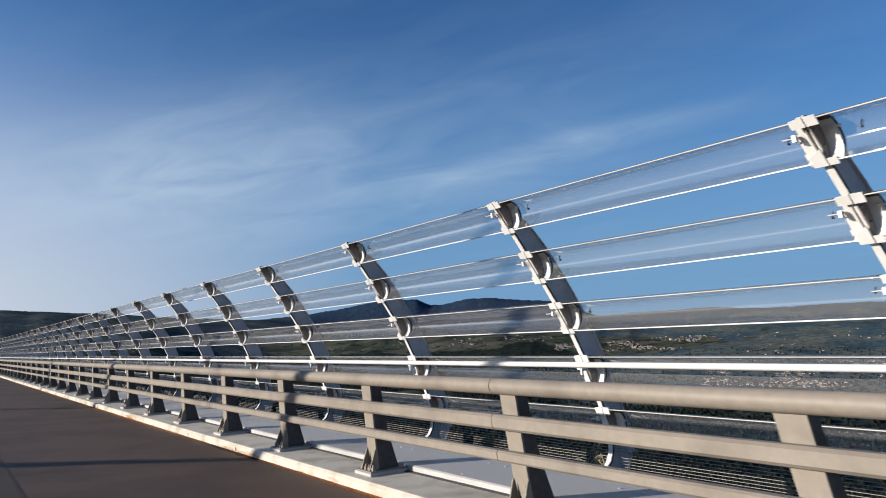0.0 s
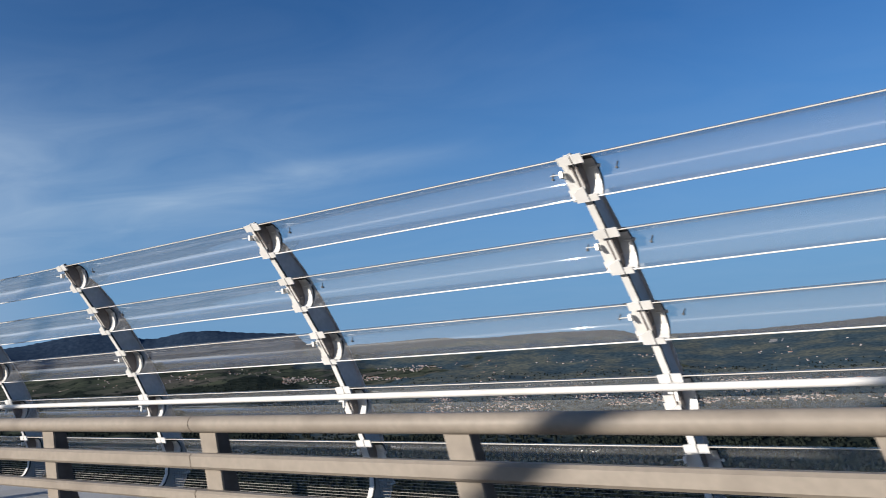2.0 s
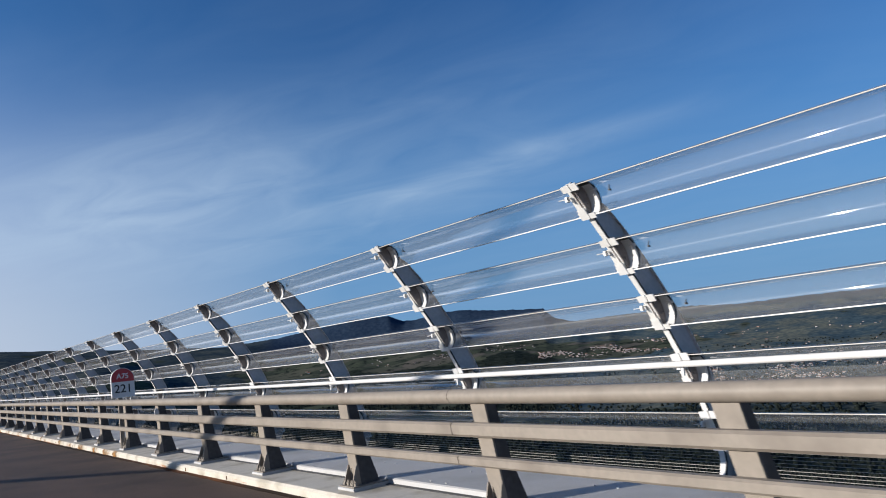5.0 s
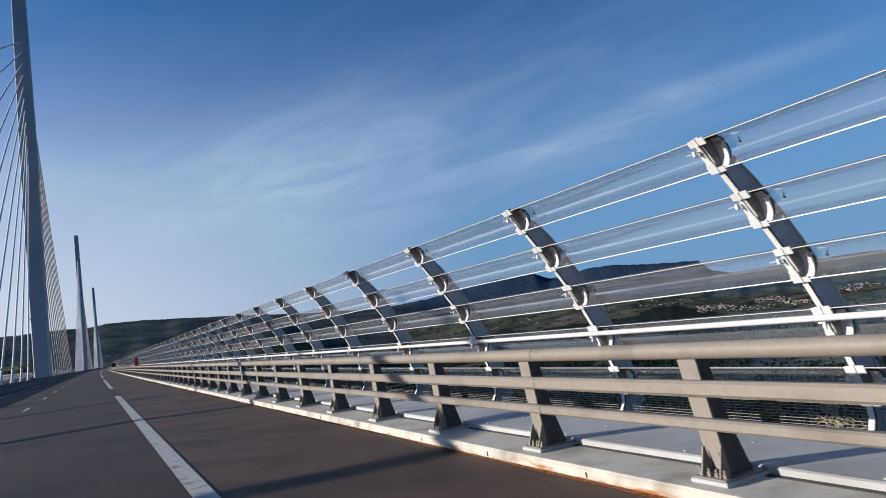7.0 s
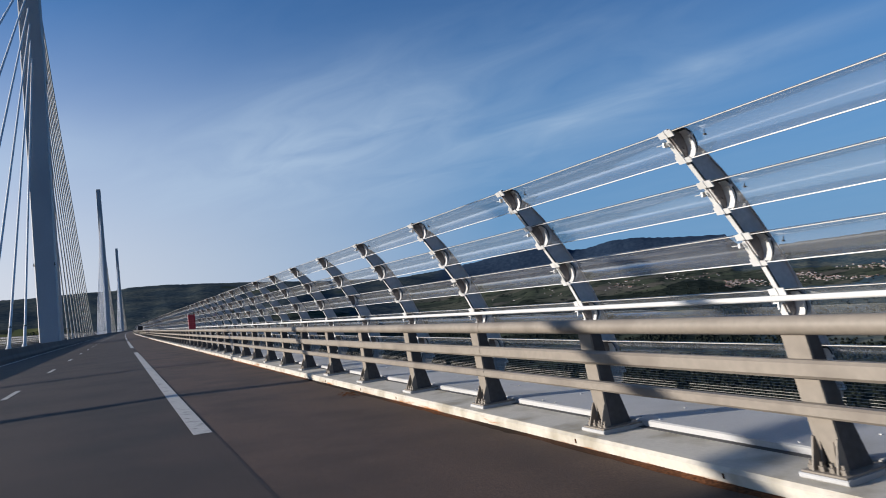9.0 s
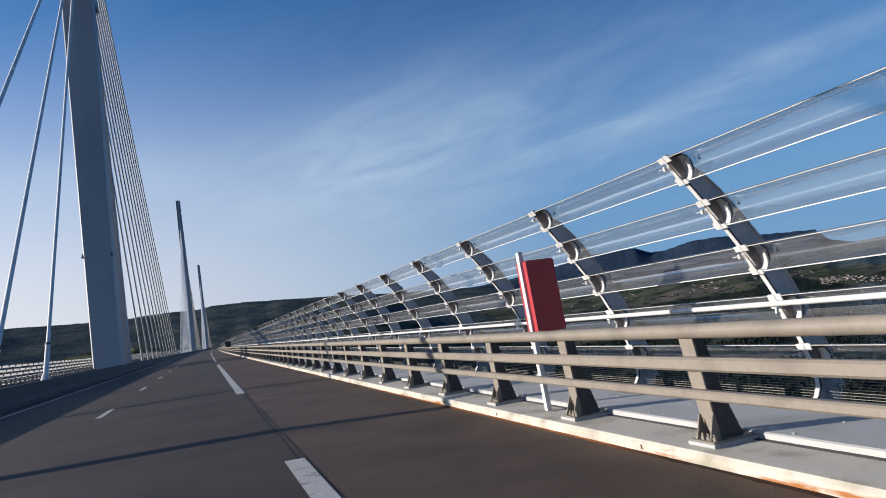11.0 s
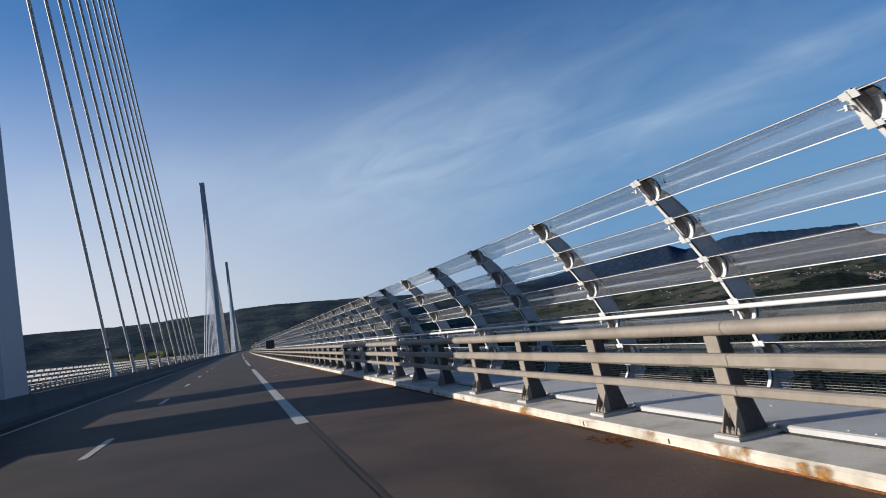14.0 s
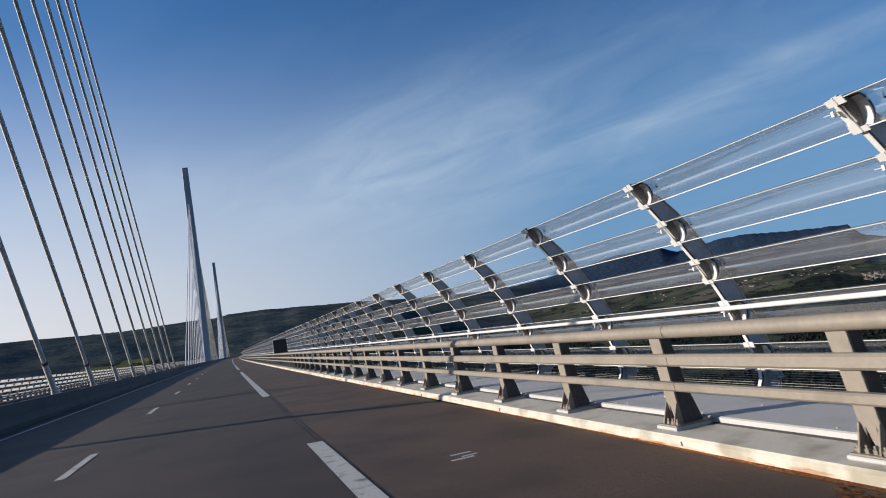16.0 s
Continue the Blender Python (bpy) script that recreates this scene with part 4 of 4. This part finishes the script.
    rock = ramp(fine, 0.35, 0.65, (0.16, 0.165, 0.17), (0.36, 0.35, 0.33))
    c = mix(cover("hazy_woods", 0.5, 0.5, 0.9), wood, hazy_green)
    # slopes behind the town: haze blue mixed into woods and clearings
    c = mix(cover("hazy_vale", 0.5, 0.5, 0.9), c, mix(ramp(broad, 0.42, 0.58, (0, 0, 0), (1, 1, 1)), ramp(fine, 0.38, 0.64, (0.032, 0.056, 0.074), (0.062, 0.092, 0.108)), ramp(fine, 0.38, 0.64, (0.062, 0.080, 0.082), (0.145, 0.150, 0.118))))
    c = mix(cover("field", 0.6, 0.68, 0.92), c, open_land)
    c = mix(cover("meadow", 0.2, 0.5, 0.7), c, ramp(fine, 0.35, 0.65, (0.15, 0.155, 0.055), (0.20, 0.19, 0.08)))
    # slate blue of the table hills holds painted aerial haze
    c = mix(cover("hazy_scarp", 0.4, 0.5, 0.9), c, ramp(fine, 0.38, 0.64, (0.020, 0.036, 0.066), (0.036, 0.056, 0.088)))
    c = mix(cover("hazy_moor", 0.5, 0.6, 0.9), c, hazy_heath)
    c = mix(cover("crags", 0.6, 0.85, 1.05), c, rock)
    l.new(c, b.inputs["Base Color"])
    return m


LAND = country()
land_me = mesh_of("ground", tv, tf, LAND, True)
for name, law in (("field", grassy), ("meadow", meadow), ("hazy_woods", hazy_woods), ("hazy_vale", hazy_vale), ("hazy_moor", hazy_moor), ("crags", crags), ("hazy_scarp", hazy_scarp)):
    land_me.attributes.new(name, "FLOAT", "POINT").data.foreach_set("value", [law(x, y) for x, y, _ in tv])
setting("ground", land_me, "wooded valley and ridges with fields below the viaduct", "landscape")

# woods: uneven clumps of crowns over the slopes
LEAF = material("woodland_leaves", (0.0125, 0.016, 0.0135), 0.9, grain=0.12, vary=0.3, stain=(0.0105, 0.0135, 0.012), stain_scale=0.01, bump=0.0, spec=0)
rng = random.Random(4)
woods = Shape()
made = 0
while made < 46000:
    az = rng.uniform(-22, 100)
    r = 520 + 3100 * rng.random() ** 0.85
    thicket = made < 90
    if thicket:
        az, r = rng.uniform(-5.3, -3.5), rng.uniform(2815, 2885)
    x, y = CX + r * math.sin(radians(az)), CY + r * math.cos(radians(az))
    lat = x - 0.5 * BEND * y * y
    made += 1
    if y > 1000 and -45 < lat < 26:
        continue
    if r > 2950 or (az < 15 and r > 2000 and not thicket):
        continue
    g = grassy(x, y)
    if g > 0.5 and rng.random() > 0.13 and not thicket:
        continue
    if rng.random() < max(smooth(2300, 3600, r), 0.7 * hazy_vale(x, y)) and not thicket:
        continue
    z = land(x, y)
    h = rng.uniform(4, 8) * (0.7 if g > 0.5 else 1.0) * (1 - 0.45 * smooth(1800, 3400, r)) * (0.6 + 0.4 * smooth(600, 1300, r))
    w = h * rng.uniform(0.55, 0.95)
    k = 6
    t0 = rng.uniform(0, 6.28)
    lo = [(x + w * rng.uniform(0.6, 1.1) * math.cos(t0 + 6.283 * i / k), y + w * rng.uniform(0.6, 1.1) * math.sin(t0 + 6.283 * i / k), z + h * rng.uniform(0.0, 0.25)) for i in range(k)]
    hi = [(x + w * rng.uniform(0.3, 0.8) * math.cos(t0 + 0.5 + 6.283 * i / k), y + w * rng.uniform(0.3, 0.8) * math.sin(t0 + 0.5 + 6.283 * i / k), z + h * rng.uniform(0.6, 0.95)) for i in range(k)]
    f = [(i, (i + 1) % k, k + i) for i in range(k)] + [((i + 1) % k, k + (i + 1) % k, k + i) for i in range(k)] + [(k + i, k + (i + 1) % k, 2 * k) for i in range(k)]
    woods.add(lo + hi + [(x, y, z + h * rng.uniform(0.9, 1.05))], f)
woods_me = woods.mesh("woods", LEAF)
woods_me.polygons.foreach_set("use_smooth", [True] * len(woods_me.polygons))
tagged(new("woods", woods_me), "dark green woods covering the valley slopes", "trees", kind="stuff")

# town and farms: bearings and heights, in degrees, between which the houses lie
HOUSE = material("house_plaster", (0.39, 0.385, 0.39), 0.9, grain=0.3, vary=0.2, stain=(0.3, 0.26, 0.24), stain_scale=0.02, stain_at=(0.5, 0.65), bump=0.0, spec=0)
TILE = material("roof_tile", (0.25, 0.14, 0.10), 0.9, grain=0.3, vary=0.25, stain=(0.13, 0.095, 0.08), stain_scale=0.02, bump=0.0, spec=0)
walls, roofs = Shape(), Shape()


def range_at(az, el):
    """How far out the land on this bearing rises to that height above the eye's level."""
    r = 900.0
    while r < 4300:
        if math.degrees(math.atan2(land(CX + r * math.sin(radians(az)), CY + r * math.cos(radians(az))) - 1.4, r)) > el:
            return r
        r += 25
    return 4300.0


for az0, az1, e0, e1, count in ((46, 59, -1.9, -1.15, 620), (53, 60, -1.3, -0.9, 120), (58, 98, -5.0, -3.3, 3000), (60, 98, -3.3, -0.8, 400), (27, 46, -1.0, -0.3, 60), (2, 14, -0.5, 1.0, 26), (38, 46, -0.75, -0.5, 40)):
    for _ in range(count):
        az, el = rng.uniform(az0, az1), rng.uniform(e0, e1)
        r = range_at(az, el)
        x, y = CX + r * math.sin(radians(az)), CY + r * math.cos(radians(az))
        if noise.noise((x / 150, y / 150, 5.5)) < -0.10 + 0.25 * rng.random():
            continue
        z = land(x, y) - 1.5
        big = rng.choice((1.8, 2.4)) if rng.random() < 0.05 else 1.0
        a, b, h, t = big * rng.uniform(1.5, 2.8), big * rng.uniform(2.0, 4.2), rng.uniform(2.2, 3.6), rng.uniform(0, 3.14)
        m = Matrix.Translation((x, y, z)) @ Matrix.Rotation(t, 4, "Z")
        c = Shape().box(-a, a, -b, b, 0, h)
        walls.add([m @ Vector(q) for q in c.v], c.f)
        c = Shape().prism([(-a - 0.5, h), (a + 0.5, h), (0, h + a * 0.45)], -b - 0.4, b + 0.4)
        roofs.add([m @ Vector(q) for q in c.v], c.f)
tagged(new("town_walls", walls.mesh("town_walls", HOUSE)), "pale plastered houses of the town in the valley", "houses", kind="stuff")
tagged(new("town_roofs", roofs.mesh("town_roofs", TILE)), "reddish tiled roofs of the town in the valley", "roofs", kind="stuff")

# ======== signs and writing ========


def lettering(name, text, size, mat, thick=0.002, spread=1.0):
    cu = bpy.data.curves.new("text", "FONT")
    cu.body, cu.size, cu.align_x, cu.align_y, cu.extrude, cu.space_character = text, size, "CENTER", "CENTER", thick, spread
    ob = bpy.data.objects.new("text", cu)
    scene.collection.objects.link(ob)
    cu.offset = 0.012 * size
    bpy.context.view_layer.update()
    me = bpy.data.meshes.new_from_object(ob.evaluated_get(bpy.context.evaluated_depsgraph_get()))
    bpy.data.objects.remove(ob)
    me.name = name
    me.materials.clear()
    me.materials.append(mat)
    return me


def arch(w, z0, z1, x):
    r = w / 2
    return [(x - r, z0), (x + r, z0)] + [(x + r * math.cos(q), z1 - r * 0.95 + r * 0.95 * math.sin(q)) for q in [math.pi * i / 14 for i in range(15)]]


marker = tagged(new("kilometre_marker"), "white kilometre sign with a rounded red top on a steel post", "road sign")
marker.matrix_world = along(117.2)
plate = part("plate", Shape().prism(arch(0.47, 1.085, 1.715, 4.07), -0.03, 0.03).mesh("plate", SIGN), marker, "white arched plate")
w = 0.235
red = [(4.07 + w * 0.97 * math.cos(q), 1.49 + w * 0.92 * math.sin(q)) for q in [math.pi * i / 14 for i in range(15)]] + [(4.07 - w * 0.97, 1.42), (4.07 + w * 0.97, 1.42)]
part("red_field", Shape().prism(red, -0.034, -0.031).mesh("red_field", RED), marker, "red painted top field")
t = part("writing", lettering("writing", "A75", 0.15, SIGN), marker, "white letters", (4.07, -0.037, 1.535))
t.rotation_euler = (math.pi / 2, 0, 0)
t = part("writing", lettering("writing", "221", 0.245, BLACK), marker, "black figures", (4.07, -0.034, 1.265))
t.rotation_euler = (math.pi / 2, 0, 0)
part("post", Shape().box(3.96, 4.04, -0.02, 0.04, 0.03, 1.1, 0.006).mesh("post", GALV), marker)
part("clip", Shape().box(3.84, 4.30, 0.031, 0.05, 1.12, 1.16).mesh("clip", GALV), marker)

panel = tagged(new("marker_panel"), "red upright panel on a white post behind the barrier", "road sign")
panel.matrix_world = along(228.0)
part("board", Shape().box(4.02, 4.42, -0.15, 0.15, 1.02, 1.95, 0.02).mesh("board", RED), panel)
part("post", Shape().box(3.99, 4.05, -0.04, 0.04, 0.04, 2.08, 0.01).mesh("post", WHITE), panel, "white post")

sign_back = tagged(new("dark_sign"), "dark rectangular sign panel with a white edge behind the barrier", "road sign")
sign_back.matrix_world = along(386.0)
part("board", Shape().box(4.0, 5.2, -0.06, 0.06, 1.0, 2.22, 0.02).mesh("board", BLACK), sign_back)
part("edge", Shape().box(3.96, 4.0, -0.07, 0.07, 0.98, 2.24, 0.005).mesh("edge", WHITE), sign_back, "white edge")
for x in (4.2, 4.95):
    part("post", Shape().rod((x, 0.09, 0.07), (x, 0.09, 2.2), 0.035).mesh("post", GALV), sign_back)

# figures painted on the hard shoulder, half worn away
WORN = material("worn_paint", (0.40, 0.39, 0.37), 0.7, grain=40, vary=0.2, stain=(0.2, 0.19, 0.18), stain_scale=7.0, bump=0.2)
wn2, wl2 = WORN.node_tree.nodes, WORN.node_tree.links
chip = wn2.new("ShaderNodeTexNoise")
chip.inputs["Scale"].default_value, chip.inputs["Detail"].default_value, chip.inputs["Roughness"].default_value = 9.0, 8, 0.7
chip_at = wn2.new("ShaderNodeTexCoord")
wl2.new(chip_at.outputs["Object"], chip.inputs["Vector"])
chip_cut = wn2.new("ShaderNodeValToRGB")
chip_cut.color_ramp.elements[0].position, chip_cut.color_ramp.elements[1].position = 0.5, 0.6
chip_cut.color_ramp.elements[0].color, chip_cut.color_ramp.elements[1].color = (1, 1, 1, 1), (0.15, 0.15, 0.15, 1)
wl2.new(chip.outputs["Fac"], chip_cut.inputs["Fac"])
wl2.new(chip_cut.outputs["Color"], wn2["Principled BSDF"].inputs["Alpha"])
mark = tagged(new("painted_number", lettering("painted_number", "220.8", 0.62, WORN, 0.0, 1.3)), "white distance figures painted on the hard shoulder", "road marking", kind="structure")
mark.matrix_world = along(314.5) @ Matrix.Translation((2.3, 0, -0.041)) @ Matrix.Rotation(radians(1.85), 4, "Y") @ Matrix.Diagonal((1.04, 0.85, 1, 1))
for s_mark in (122.05, 326.95):
    c = Shape()
    m = along(s_mark) @ Matrix.Translation((2.1, 0, -0.034)) @ Matrix.Rotation(radians(1.85), 4, "Y")
    for x0, x1, y0, y1 in ((-0.18, 0.1, -0.2, -0.12), (-0.1, 0.16, 0.1, 0.17), (-0.02, 0.18, -0.06, 0.0)):
        c.add([m @ Vector(q) for q in ((x0, y0, 0), (x1, y0 + 0.05, 0), (x1, y1 + 0.05, 0), (x0, y1, 0))], [(0, 1, 2, 3)])
    tagged(new("painted_mark", c.mesh("painted_mark", PAINT)), "small worn white paint marks on the hard shoulder", "road marking", kind="structure")

FOOT = material("rust_and_grit", (0.15, 0.058, 0.022), 0.95, grain=35, vary=0.6, stain=(0.0252, 0.0176, 0.0131), stain_scale=0.13, stain_at=(0.46, 0.58), bump=1.0, spec=0.1)
# rust and grit along the foot of the kerb
st = [-25 + 0.12 * i for i in range(int(370 / 0.12))]
v, f = [], []
for i, q in enumerate(st):
    wd = 0.032 + 0.05 * math.exp(-((q - 184) / 16) ** 2) + 0.04 * math.exp(-((q - 119) / 12) ** 2) + 0.026 * noise.noise((q * 0.7, 0.3, 0)) + 0.03 * noise.noise((q * 4.0, 5.3, 0)) + 0.02 * noise.noise((q * 11.0, 9.3, 0))
    wd = max(0.006, wd + 0.05 * max(0, noise.noise((q * 0.12, 3.3, 1))))
    v += [deck(3.702 - wd, q, -0.087 + 0.03 * wd), deck(3.702, q, -0.072)]
    if i:
        f.append((2 * i - 2, 2 * i - 1, 2 * i + 1, 2 * i))
tagged(new("kerb_rust", mesh_of("kerb_rust", v, f, FOOT)), "crumbly orange rust and grit along the foot of the kerb", "rust", kind="stuff")
slots = Shape()
q = -24.0
while q < 375:
    c = Shape().box(3.694, 3.702, -0.006, 0.006, -0.055 + rng.uniform(-0.01, 0.01), -0.012)
    m = along(q)
    slots.add([m @ Vector(p) for p in c.v], c.f)
    q += rng.choice((1.72, 2.29, 3.4, 4.6))
tagged(new("kerb_slots", slots.mesh("kerb_slots", RUST)), "small rusty slots in the face of the kerb", "rust", kind="stuff")
# rust that has run from the post feet over the kerb
def stain_material():
    m = material("rust_stain", (0.264, 0.136, 0.04), 0.85, grain=30, vary=0.35, stain=(0.08, 0.036, 0.016), stain_scale=7, bump=0.3, spec=0.1)
    n, l = m.node_tree.nodes, m.node_tree.links
    tc, nz = n.new("ShaderNodeTexCoord"), n.new("ShaderNodeTexNoise")
    nz.inputs["Scale"].default_value, nz.inputs["Detail"].default_value, nz.inputs["Roughness"].default_value = 4.5, 8, 0.65
    l.new(tc.outputs["Object"], nz.inputs["Vector"])
    at = n.new("ShaderNodeAttribute")
    at.attribute_name = "cover"
    ad = n.new("ShaderNodeMath")
    l.new(nz.outputs["Fac"], ad.inputs[0])
    l.new(at.outputs["Fac"], ad.inputs[1])
    rp = n.new("ShaderNodeValToRGB")
    rp.color_ramp.elements[0].position, rp.color_ramp.elements[1].position = 0.74, 1.06
    l.new(ad.outputs["Value"], rp.inputs["Fac"])
    tr, mx = n.new("ShaderNodeBsdfTransparent"), n.new("ShaderNodeMixShader")
    l.new(rp.outputs["Color"], mx.inputs["Fac"])
    l.new(tr.outputs[0], mx.inputs[1])
    l.new(n["Principled BSDF"].outputs[0], mx.inputs[2])
    l.new(mx.outputs[0], n["Material Output"].inputs["Surface"])
    return m


STAIN = stain_material()
KERB_LINE = [(3.694, -0.075), (3.694, -0.03), (3.694, 0.0), (3.722, 0.033), (3.76, 0.036), (3.85, 0.0375), (3.95, 0.038), (4.05, 0.0385), (4.15, 0.039), (4.25, 0.04)]


def rust_stain(s, half, reach, strength):
    """A run of rust, strongest in its middle, that reaches so far across the kerb."""
    v, f, cover = [], [], []
    nq, nk = 13, len(KERB_LINE)
    for i in range(nq):
        a = -1 + 2 * i / (nq - 1)
        for j, (x, z) in enumerate(KERB_LINE):
            v.append(deck(x, s + a * half, z))
            cover.append(strength * (1 - a * a) * (1 - min(1.0, max(0.0, (x - 3.7) / reach)) ** 2))
    for i in range(nq - 1):
        for j in range(nk - 1):
            q = i * nk + j
            f.append((q, q + 1, q + nk + 1, q + nk))
    me = mesh_of("rust_stain", v, f, STAIN)
    me.attributes.new("cover", "FLOAT", "POINT").data.foreach_set("value", cover)
    tagged(new("rust_stain", me), "orange rust stain running over the painted kerb", "rust stain", "rust stains on the kerb", "structure")


for s, half, reach, strength in (
        (283.27, 0.12, 0.03, 0.62), (283.43, 0.1, 0.03, 0.6), (284.2, 0.3, 0.12, 0.5), (175.53, 0.13, 0.04, 0.65), (125.58, 0.12, 0.16, 0.6), (124.1, 1.3, 0.62, 0.32),
        (116.7, 0.2, 0.1, 0.55), (117.5, 0.25, 0.06, 0.55), (118.5, 0.3, 0.05, 0.5), (119.9, 0.35, 0.06, 0.5), (121.2, 0.3, 0.05, 0.5), (122.6, 0.25, 0.1, 0.5), (127.9, 0.4, 0.2, 0.45),
        (130.3, 0.5, 0.3, 0.4), (132.7, 0.3, 0.15, 0.45), (135.2, 0.3, 0.08, 0.5), (285.4, 0.2, 0.04, 0.4), (286.8, 0.25, 0.04, 0.4), (288.6, 0.25, 0.05, 0.45), 
        (293.6, 0.25, 0.06, 0.45), (273.0, 0.3, 0.12, 0.5), (245.4, 0.12, 0.03, 0.4), (152.0, 0.2, 0.05, 0.4)):
    rust_stain(s, half * 1.3, reach * 0.8, strength * 0.8)
# patches of loose rust flakes on the shoulder
for q in (192.4, 174.7, 248.85, 266.1, 285.9, 323.0):
    c = Shape()
    for _ in range(70):
        ox, oy = min(0.19, rng.gauss(0.03, 0.09)), rng.gauss(0, 0.17)
        rr, t0, k = rng.uniform(0.012, 0.05), rng.uniform(0, 6.28), rng.choice((4, 5, 6))
        x = 3.49 + ox
        z = -0.02 * (x - 0.9) * 1.607
        rim = [deck(x + rr * rng.uniform(0.5, 1.1) * math.cos(t0 + 6.283 * i / k), q + oy + rr * rng.uniform(0.6, 1.6) * math.sin(t0 + 6.283 * i / k), z + 0.003) for i in range(k)]
        c.add(rim + [deck(x, q + oy, z + rng.uniform(0.006, 0.014))], [(i, (i + 1) % k, k) for i in range(k)])
    tagged(new("rust_patch", c.mesh("rust_patch", RUST)), "flaky dark rust scattered on the asphalt", "rust", kind="stuff")
# seams and screw heads of the walkway plates
heads = Shape()
q = -20.0
while q < 340:
    m = along(q)
    for x in (4.36, 4.9, 5.4):
        for y in (0.05, 0.3):
            c = Shape().rod((x, y, 0.09 - 0.0167 * (x - 4.3)), (x, y, 0.103 - 0.0167 * (x - 4.3)), 0.011, 6)
            heads.add([m @ Vector(p) for p in c.v], c.f)
    q += 1.685
tagged(new("screw_heads", heads.mesh("screw_heads", WHITE)), "small screw heads in the walkway plates", "screws", kind="stuff")
# clips that hold the handrail
clips = Shape()
for i in range(-4, NS):
    m = along(i * BAY)
    c = Shape().box(5.83, 5.96, -0.02, 0.02, 0.985, 1.0).prism([(5.82, 0.93), (5.84, 0.93), (5.86, 1.0), (5.83, 1.0)], -0.05, -0.03)
    clips.add([m @ Vector(p) for p in c.v], c.f)
tagged(part("clip", clips.mesh("clip", WHITE), hand, "small white clips"), kind="stuff")

# dry tufts of grass caught in the wires
STRAW = material("dry_grass", (0.30, 0.26, 0.185), 0.9, grain=30, vary=0.3, stain=(0.19, 0.16, 0.11), stain_scale=8, bump=0.1)


def dry_tuft(s, z, size):
    c = Shape()
    for _ in range(90):
        a = Vector((6.215 + rng.uniform(-0.03, 0.03), rng.gauss(0, size * 0.4), z + rng.gauss(0.02, size * 0.45)))
        d = Vector((rng.uniform(-0.4, 0.3), rng.uniform(-1, 1), rng.uniform(-0.9, 0.9))).normalized() * size * rng.uniform(0.3, 0.7)
        m = along(s)
        mid = a + d * 0.5 + Vector((0, 0, rng.uniform(-0.2, 0.2) * size))
        c.rod(m @ a, m @ mid, 0.0042, 4)
        c.rod(m @ mid, m @ (a + d), 0.004, 4, 0.0012)
    tagged(new("dry_tuft", c.mesh("dry_tuft", STRAW)), "tuft of dry grass caught in the fence wires", "dry grass", kind="stuff")


for s, z, size in ((115.45, 0.06, 0.2), (125.4, 0.14, 0.16), (125.3, 0.45, 0.1), (145.3, 0.04, 0.2), (3.6, -0.08, 0.2), (36.2, 0.0, 0.15)):
    dry_tuft(s, z, size)

# reflector on a barrier post
refl = tagged(new("post_reflector"), "small grey oval reflector clamped to a barrier post", "reflector")
plate = [(0.045 * math.cos(t), 0.075 * math.sin(t)) for t in [6.283 * i / 14 for i in range(14)]]
part("disc", Shape().prism([(3.90 + 0.8 * x, 0.80 + z) for x, z in plate], -0.125, -0.105).mesh("disc", POST), refl, "grey oval plate")
part("foot", Shape().box(3.875, 3.925, -0.125, -0.06, 0.70, 0.735, 0.006).mesh("foot", WHITE), refl, "white clamp foot")
refl.matrix_world = along(114.37)
